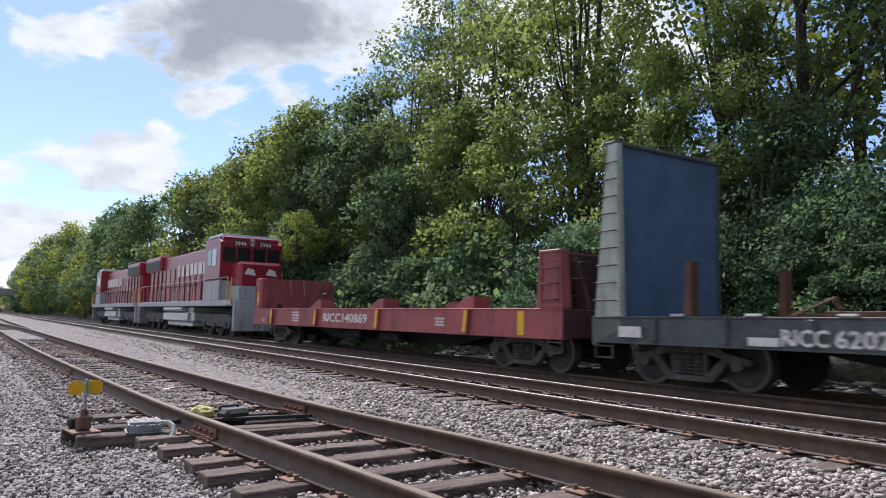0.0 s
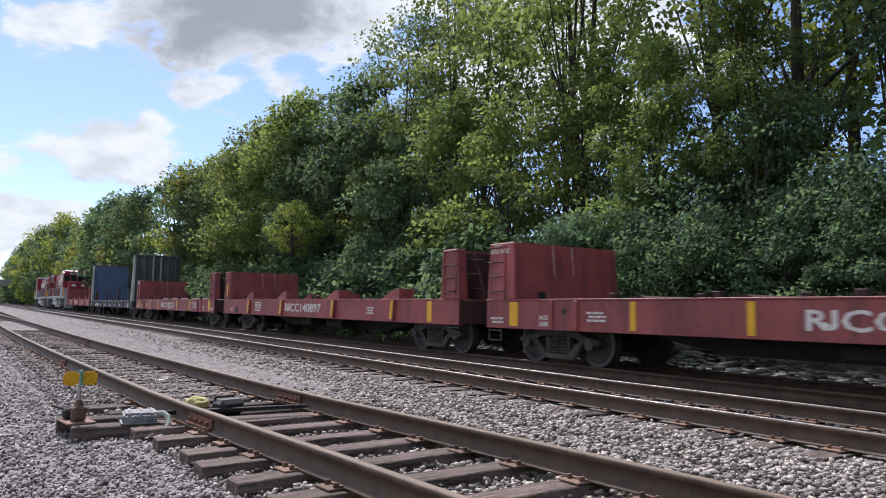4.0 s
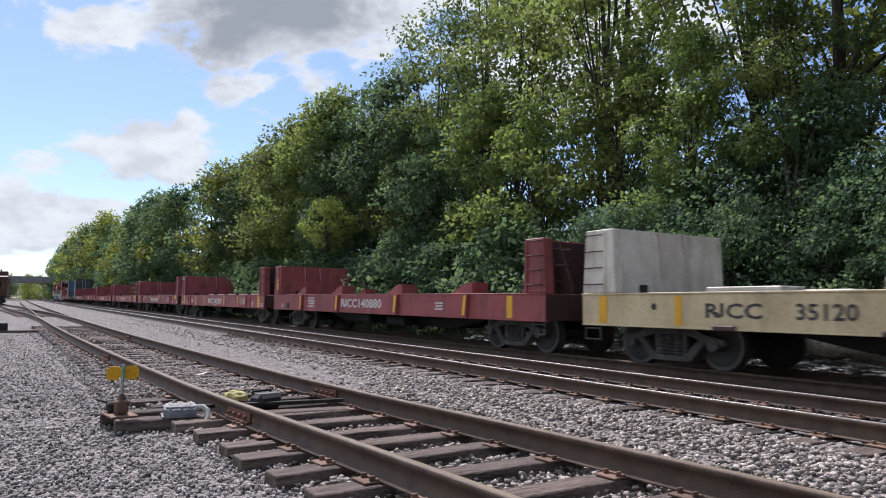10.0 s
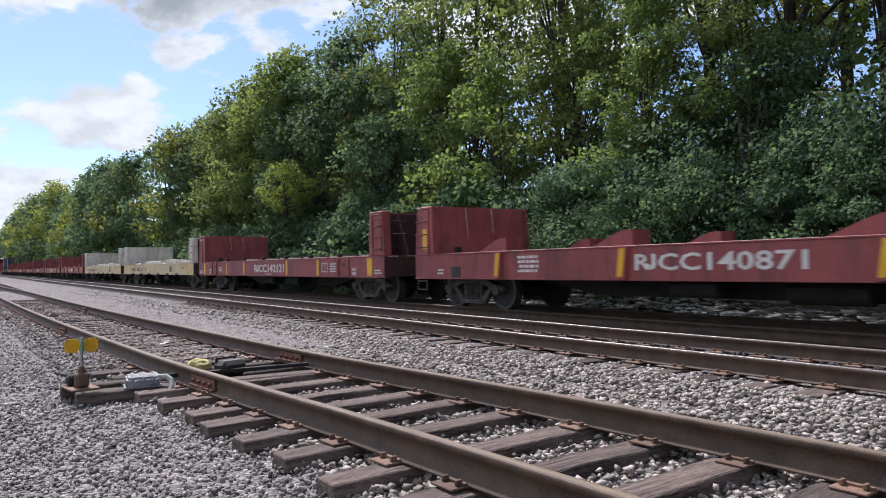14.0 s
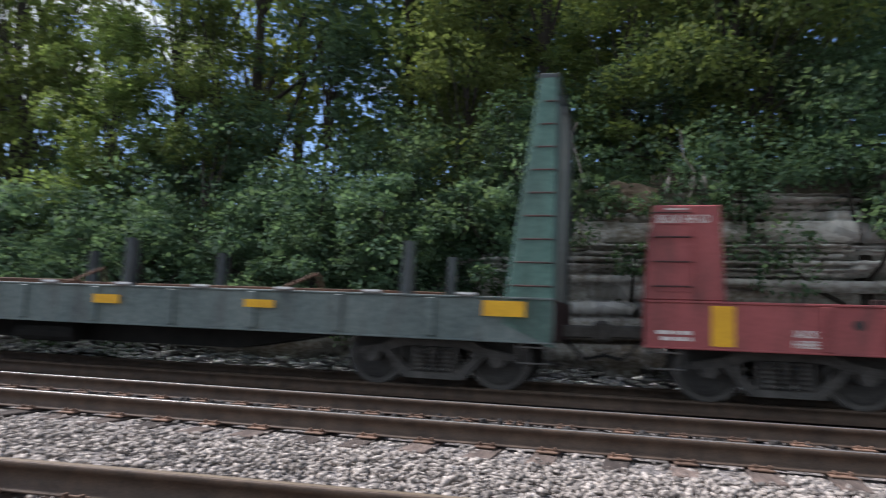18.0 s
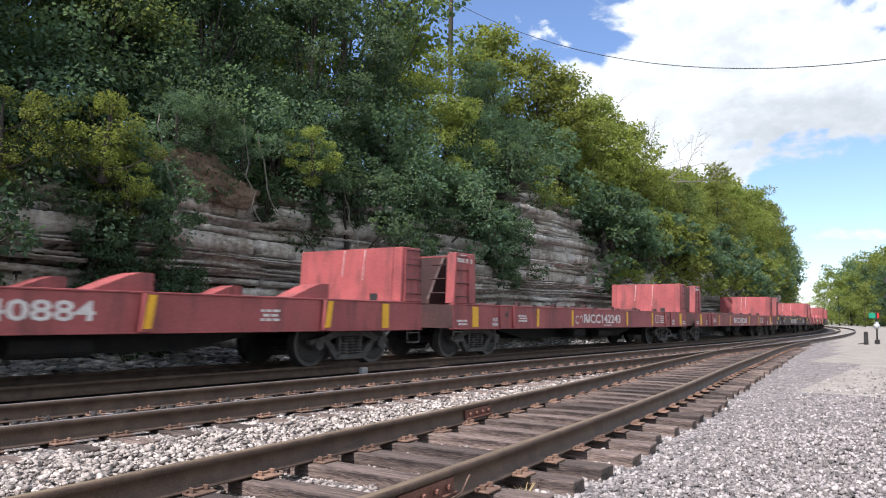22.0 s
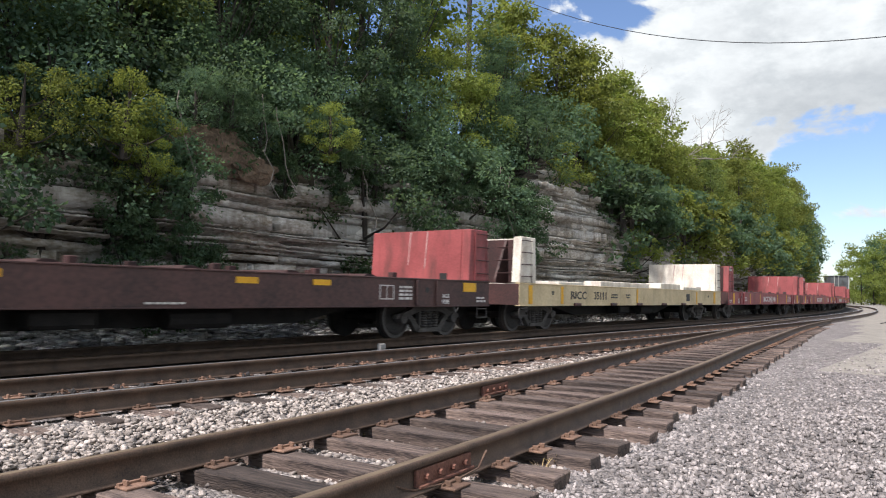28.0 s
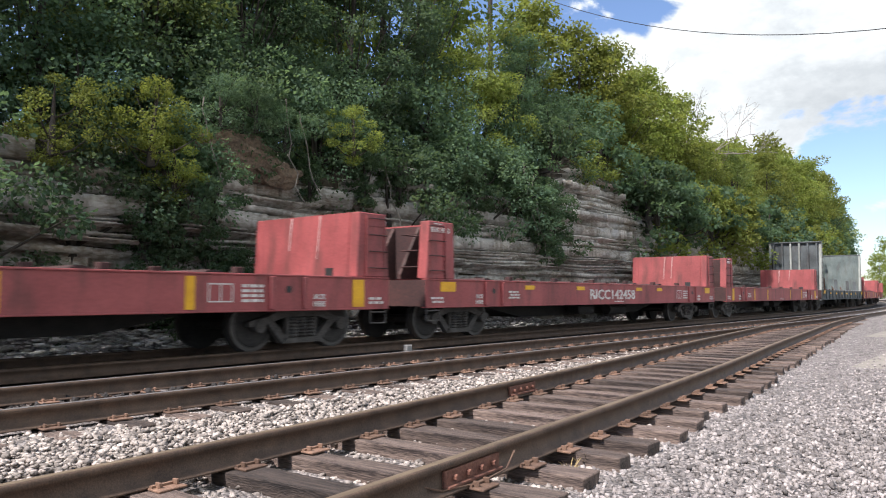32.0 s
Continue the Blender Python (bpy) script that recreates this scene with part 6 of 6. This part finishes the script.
def signal_mast():
    sg = thing("signal_mast", "railway signal mast with two black round heads", "railway signal", at=pose(100, 7.0, -0.3, 0, 0, 0))
    bm = bmesh.new()
    rod(bm, (0, 0, 0), (0, 0, 7.0), 0.11, 12, 0.08)
    part("mast", bm, M_MOTOR, sg, "grey steel mast")
    bm = bmesh.new()
    box(bm, -0.25, 0.25, -0.25, 0.25, 0, 0.8, 0.03)
    part("base", bm, M_SILVER, sg)
    for z in (4.3, 6.2):
        bm = bmesh.new()
        rod(bm, (-0.28, 0, z), (-0.22, 0, z), 0.62, 24)
        hd = part("signal_head", bm, M_BLACK, sg, "black round signal background")
        bm = bmesh.new()
        rod(bm, (-0.55, 0, z), (-0.27, 0, z), 0.16, 14)
        part("hood", bm, M_BLACK, hd)
    bm = bmesh.new()
    for k in range(14):
        rod(bm, (0.2, -0.2, 0.6 + k * 0.4), (0.2, 0.2, 0.6 + k * 0.4), 0.015, 6)
    for yy in (-0.2, 0.2):
        rod(bm, (0.2, yy, 0.3), (0.2, yy, 6.4), 0.02, 6)
    part("ladder", bm, M_SILVER, sg, "slim steel ladder")
    for name, x, y, h, label in (("switch_target", 47.5, 4.1, 1.75, "switch stand with red and green target and white lamp"), ("low_switch_stand", 46.0, 4.5, 0.7, "low dark switch stand beside the track")):
        t = thing(name, label, "switch stand", at=pose(x, y, -0.28))
        bm = bmesh.new()
        if h > 1:
            rod(bm, (0, 0, 0), (0, 0, h), 0.045, 10)
            box(bm, -0.12, 0.12, -0.12, 0.12, 0.0, 0.25, 0.02)
            part("post", bm, M_UNDER, t, "dark post on a low base")
            bm = bmesh.new()
            box(bm, -0.01, 0.01, 0.03, 0.36, h - 0.30, h, 0.005)
            part("green_blade", bm, M_GREENSIGN, t, "green enamel blade")
            bm = bmesh.new()
            box(bm, -0.01, 0.01, -0.14, -0.03, h - 0.30, h, 0.005)
            part("red_blade", bm, M_REDSIGN, t, "red enamel blade")
            bm = bmesh.new()
            bmesh.ops.create_uvsphere(bm, u_segments=14, v_segments=8, radius=0.17, matrix=Matrix.Translation((0, 0, h - 0.75)))
            rod(bm, (0, 0, h - 0.75), (0, 0, h - 0.5), 0.1, 10)
            part("lamp", bm, M_SILVER, t, "white lamp housing")
        else:
            prism(bm, [(-0.2, 0), (0.2, 0), (0.09, 0.45), (0.07, h), (-0.07, h), (-0.09, 0.45)], -0.1, 0.1)
            bmesh.ops.bevel(bm, geom=bm.edges[:], offset=0.02, segments=1, affect="EDGES")
            part("stand", bm, M_UNDER, t)
            bm = bmesh.new()
            rod(bm, (0, 0, 0.1), (-1.6, 0.2, 0.06), 0.025, 6)
            part("lever", bm, M_UNDER, t)
    cb = thing("relay_cabinet", "silver relay cabinet on a dark base", "relay cabinet", at=pose(44.5, 2.42, -0.28))
    bm = bmesh.new()
    box(bm, -0.45, 0.45, -0.28, 0.28, 0.12, 1.95, 0.03)
    part("case", bm, M_SILVER, cb)
    bm = bmesh.new()
    box(bm, -0.5, 0.5, -0.4, 0.9, 0.0, 0.13, 0.02)
    part("base", bm, M_UNDER, cb)
    for sy in (-1, 1):
        bm = bmesh.new()
        a, b = sorted((sy * 0.01, sy * 0.26))
        box(bm, -0.47, -0.45, a, b, 0.2, 1.88, 0.006)
        part("door", bm, M_SILVER, cb)
    fr = thing("meter_stand", "dark steel stand with a small hood beside the cabinet", "equipment stand", at=pose(40.5, 1.5, -0.29))
    for x, y in ((-0.3, -0.3), (-0.3, 0.3), (0.3, -0.3), (0.3, 0.3)):
        bm = bmesh.new()
        rod(bm, (x, y, 0.0), (x, y, 1.75), 0.03, 6)
        part("leg", bm, M_UNDER, fr)
    bm = bmesh.new()
    prism(bm, [(-0.42, 1.72), (0.42, 1.72), (0.36, 1.86), (-0.36, 1.86)], -0.4, 0.4)
    part("hood", bm, M_UNDER, fr)
    bm = bmesh.new()
    box(bm, -0.2, 0.2, -0.22, 0.22, 0.9, 1.45, 0.02)
    part("meter_box", bm, M_MOTOR, fr, "grey meter box")


def pole_and_wire():
    a, b = Vector((29.4, 21.0, 0)), Vector((20.2, -25.0, 0))
    for p, z0, h in ((a, 5.0, 15.2), (b, -0.3, 17.8)):
        t = thing("utility_pole", "weathered wooden utility pole above the trees", "utility pole", at=pose(p.x, p.y, z0))
        bm = bmesh.new()
        rod(bm, (0, 0, 0), (0, 0, h), 0.16, 12, 0.11)
        part("pole", bm, M_BARK, t)
        bm = bmesh.new()
        box(bm, -1.1, 1.1, -0.06, 0.06, h - 1.0, h - 0.88, 0.01)
        part("crossarm", bm, M_BARK, t)
        if z0 > 0:
            bm = bmesh.new()
            rod(bm, (0.1, -0.36, 13.0), (0.1, -0.36, 13.9), 0.24, 16)
            rod(bm, (0.1, -0.36, 13.9), (0.1, -0.36, 14.05), 0.06, 8)
            part("transformer", bm, M_SILVER, t, "grey pole transformer can")
    w = thing("overhead_wire", "thin black overhead wire sagging across the sky", "wire")
    bm = bmesh.new()
    L = (b - a).length
    prev = None
    for i in range(41):
        s = L * i / 40
        p = a.lerp(b, i / 40)
        p.z = 8.85 + 0.0155 * (s - L / 2) ** 2
        if prev is not None:
            rod(bm, prev, p, 0.015, 6)
        prev = p.copy()
    part("wire", bm, M_BLACK, w)


def caboose_and_bridge():
    x = -113.0
    c = thing("caboose", "weathered rust-brown caboose parked on the branch track", "caboose", at=pose(x, float(y_branch(x)), float(grade(x)), 0, 0, -1))
    bm = bmesh.new()
    box(bm, -4.2, 4.2, -1.4, 1.4, 1.0, 3.35, 0.05)
    part("body", bm, M_RUSTBODY, c, "rust-brown panelled body")
    bm = bmesh.new()
    prism(bm, [(-4.9, 3.3), (4.9, 3.3), (4.9, 3.45), (4.3, 3.62), (-4.3, 3.62), (-4.9, 3.45)], -1.5, 1.5)
    part("roof", bm, M_DARKCAR, c, "dark arched roof")
    bm = bmesh.new()
    box(bm, -1.2, 1.2, -1.3, 1.3, 3.6, 4.3, 0.06)
    part("cupola", bm, M_RUSTBODY, c)
    bm = bmesh.new()
    rod(bm, (2.6, 0.6, 3.5), (2.6, 0.6, 4.5), 0.09, 10)
    part("stovepipe", bm, M_BLACK, c)
    for y in (-0.85, 0.25):
        bm = bmesh.new()
        box(bm, 4.19, 4.215, y, y + 0.55, 2.1, 2.85)
        part("end_window", bm, M_SILVER if y < 0 else M_GLASSDARK, c, "end window")
    bm = bmesh.new()
    box(bm, -5.0, 5.0, -1.35, 1.35, 0.75, 1.0, 0.03)
    part("platform", bm, M_UNDER, c)
    for y in (-1.3, 1.3):
        bm = bmesh.new()
        rod(bm, (4.9, y, 1.0), (4.9, y, 3.3), 0.03, 6)
        part("platform_post", bm, M_UNDER, c)
    for cx in (-2.9, 2.9):
        freight_truck(c, cx)
    br = thing("road_bridge", "concrete road bridge crossing the tracks far off", "bridge", at=pose(-255, 0, 0.2))
    bm = bmesh.new()
    box(bm, -4, 4, -70, 60, 6.4, 7.6, 0.05)
    part("deck", bm, M_CONCRETE, br, "long concrete girder deck")
    for y in (-30, -12, 16, 34):
        bm = bmesh.new()
        box(bm, -3, 3, y - 0.6, y + 0.6, 0, 6.4, 0.05)
        part("pier", bm, M_CONCRETE, br, "concrete pier")
    for sx in (-1, 1):
        bm = bmesh.new()
        a, b = sorted((sx * 3.7, sx * 4.0))
        box(bm, a, b, -70, 60, 7.6, 8.4)
        part("parapet", bm, M_CONCRETE, br)


def earth_bank():
    for x, z, w, h in ((9.3, 4.0, 0.95, 0.42), (10.3, 3.7, 0.6, 0.3), (-0.4, 3.2, 0.6, 0.3)):
        e = thing("earth_pocket", "brown bare earth held in the rock face under roots", "earth", "earth pockets in the rock", at=pose(x, 13.45, z))
        bm = bmesh.new()
        bmesh.ops.create_icosphere(bm, subdivisions=4, radius=1)
        for v in bm.verts:
            k = 1 + 0.6 * noise.noise(v.co * 2.4 + Vector((x, 0, z)))
            k += 0.12 * noise.noise(Vector((v.co.x * 3, v.co.y * 3, v.co.z * 11)))
            v.co = Vector((v.co.x * w * k, v.co.y * 0.16 * k, v.co.z * h * k))
        part("earth", bm, M_EARTH, e)


def dry_weeds():
    rng = np.random.default_rng(17)
    for i in range(14):
        x = rng.uniform(0.9, 5.5) if i < 10 else rng.uniform(-7, -2)
        y = float(y_siding(x)) + rng.choice([-0.95, -0.62, 0.62, 0.9]) + rng.normal(0, 0.05)
        t = thing("dry_weed", "small tuft of dry tan grass beside a rail", "weed", "dry weeds along the siding", at=pose(x, y, -0.275))
        n = 16
        az, lean, ln = rng.uniform(0, 6.3, n), rng.uniform(0.3, 1.3, n), rng.uniform(0.05, 0.15, n)
        V = []
        for a, l, h in zip(az, lean, ln):
            d = np.array([math.cos(a) * math.sin(l), math.sin(a) * math.sin(l), math.cos(l)]) * h
            w = np.array([-math.sin(a), math.cos(a), 0]) * 0.004
            o = np.array([math.cos(a), math.sin(a), 0]) * 0.02
            V += [o - w, o + w, o + d * 0.6 + w * 0.8, o + d + np.array([0, 0, -0.02])]
        ob = new("blades", np_mesh("blades", np.array(V), np.arange(4 * n).reshape(-1, 4), M_DRY))
        ob.parent = t


def hanging_stems():
    """Pale dead vine stems that hang over the rock."""
    rng = np.random.default_rng(23)
    for x, z0, z1 in ((10.3, 5.4, 3.0), (10.7, 5.2, 3.3), (8.2, 5.0, 3.1), (13.6, 4.6, 2.6), (20.3, 5.4, 2.9), (20.9, 5.0, 2.4), (0.6, 4.4, 2.6), (-1.2, 4.6, 2.2)):
        t = thing("hanging_vine", "thin pale dead vine hanging over the rock", "vine", "vines over the rock", at=pose(x, 12.75, z1))
        bm = bmesh.new()
        p = np.array([0.0, 0.35, z0 - z1])
        for k in range(7):
            q = np.array([rng.normal(0, 0.07) + 0.05 * k, 0.35 - 0.05 * k, (z0 - z1) * (1 - (k + 1) / 7)])
            rod(bm, tuple(p), tuple(q), 0.014, 5)
            p = q
        part("stem", bm, M_PALEBARK, t)


hanging_stems()
earth_bank()
dry_weeds()
switch_stand()
loose_things()
signal_mast()
pole_and_wire()
caboose_and_bridge()

# ---------------------------------------------------------------- ballast stones


def stones(name, label, n, sampler, size, material, seed, slab=(1, 1, 1)):
    """Angular stones: small cubes with their corners knocked about, turned at random."""
    rng = np.random.default_rng(seed)
    P = sampler(rng, n)
    n = len(P)
    cube = np.array([(a, b, c) for a in (-1, 1) for b in (-1, 1) for c in (-1, 1)], float)
    V = cube[None] * (1 + rng.uniform(-0.68, 0.32, (n, 8, 3)))
    V *= (size * rng.uniform(0.5, 1.55, n))[:, None, None] * rng.uniform(0.55, 1.1, (n, 1, 3))
    q = rng.normal(size=(n, 4))
    q /= np.linalg.norm(q, axis=1)[:, None]
    w, x, y, z = q.T
    R = np.stack([1 - 2 * (y * y + z * z), 2 * (x * y - z * w), 2 * (x * z + y * w), 2 * (x * y + z * w), 1 - 2 * (x * x + z * z), 2 * (y * z - x * w),
                  2 * (x * z - y * w), 2 * (y * z + x * w), 1 - 2 * (x * x + y * y)], 1).reshape(n, 3, 3)
    V = np.einsum("nij,nkj->nki", R, V) * np.array(slab) + P[:, None]
    quads = np.array([(0, 1, 3, 2), (4, 6, 7, 5), (0, 4, 5, 1), (2, 3, 7, 6), (0, 2, 6, 4), (1, 5, 7, 3)])
    F = (np.arange(n)[:, None, None] * 8 + quads[None]).reshape(-1, 4)
    ob = new(name, np_mesh(name, V.reshape(-1, 3), F, material))
    return tagged(ob, label, "ballast", kind="stuff")


def strip(x0, x1, lo, hi, z, near=8.0, jitter=0.02, middle=0.0):
    """Points between two lines, thinning out away from the middle."""
    def f(rng, n):
        x = rng.uniform(x0, x1, n * 3)
        x = x[rng.random(len(x)) < 1 / (1 + (np.abs(x - middle) / near) ** 2)][:n]
        a, b = lo(x), hi(x)
        y = a + (b - a) * rng.random(len(x))
        zz = (z(x, y) if callable(z) else np.full(len(x), z)) + grade(x)
        return np.stack([x, y, zz + rng.normal(0, jitter, len(x))], 1)
    return f


def ballast():
    stones("main_ballast", "pale crushed limestone ballast between the tracks", 54000,
           strip(-50, 30, lambda x: y_siding(x) + 0.86, lambda x: y_main(x) - 0.84, lambda x, y: np.where(y > y_main(x) - 1.35, -0.236, np.where(y > 5.0, -0.212, -0.235)), 8, 0.014), 0.0185, M_STONE, 1, (1.15, 1.15, 0.75))
    stones("crib_ballast", "pale ballast stones between the siding ties", 34000,
           strip(-34, 20, lambda x: y_siding(x) - 1.2, lambda x: y_siding(x) + 0.95, lambda x, y: -0.272 + 0.06 * np.clip((-8 - x) / 2, 0, 1) - 0.03 * np.clip((x + 1) / 2, 0, 1), 8, 0.016), 0.0175, M_STONE, 2, (1.15, 1.15, 0.75))
    stones("lot_gravel", "grey crushed gravel beside the siding", 34000,
           strip(-30, -0.5, lambda x: -2.4 + 0 * x, lambda x: y_siding(x) - 0.82 - 0.2 * (x > -9), lambda x, y: terrain(x, y) - grade(x) + 0.003 + 0.03 * ((x < -9.5) & (y > y_siding(x) - 1.6)), 5, 0.008, -5), 0.0125, M_FINE, 3)
    stones("shoulder_ballast", "pale crushed-stone shoulder of the siding", 16000,
           strip(0.5, 24, lambda x: -0.2 + 0.08 * x, lambda x: y_siding(x) - 1.0, -0.298, 4.5, 0.010, 5), 0.016, M_FINE, 4)
    stones("rock_rubble", "pale broken limestone rubble along the rock foot", 15000,
           strip(-20, 62, lambda x: 12.2 + bend(x), lambda x: 13.35 + bend(x), lambda x, y: -0.22 + 0.42 * np.clip((y - bend(x) - 12.4) / 0.9, 0, 1), 22, 0.05, 14), 0.046, M_RUBBLE, 6, (2.4, 1.0, 0.5))
    stones("dark_stones", "dark stones around the main-line rails", 3500,
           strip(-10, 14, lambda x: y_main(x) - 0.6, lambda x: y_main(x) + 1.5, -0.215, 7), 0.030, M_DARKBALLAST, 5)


ballast()


def motions():
    for ob, mid in RUNNING:
        walk(ob, [(t, on_line(mid - SPEED * t)) for t in range(0, 33, 2)])


motions()
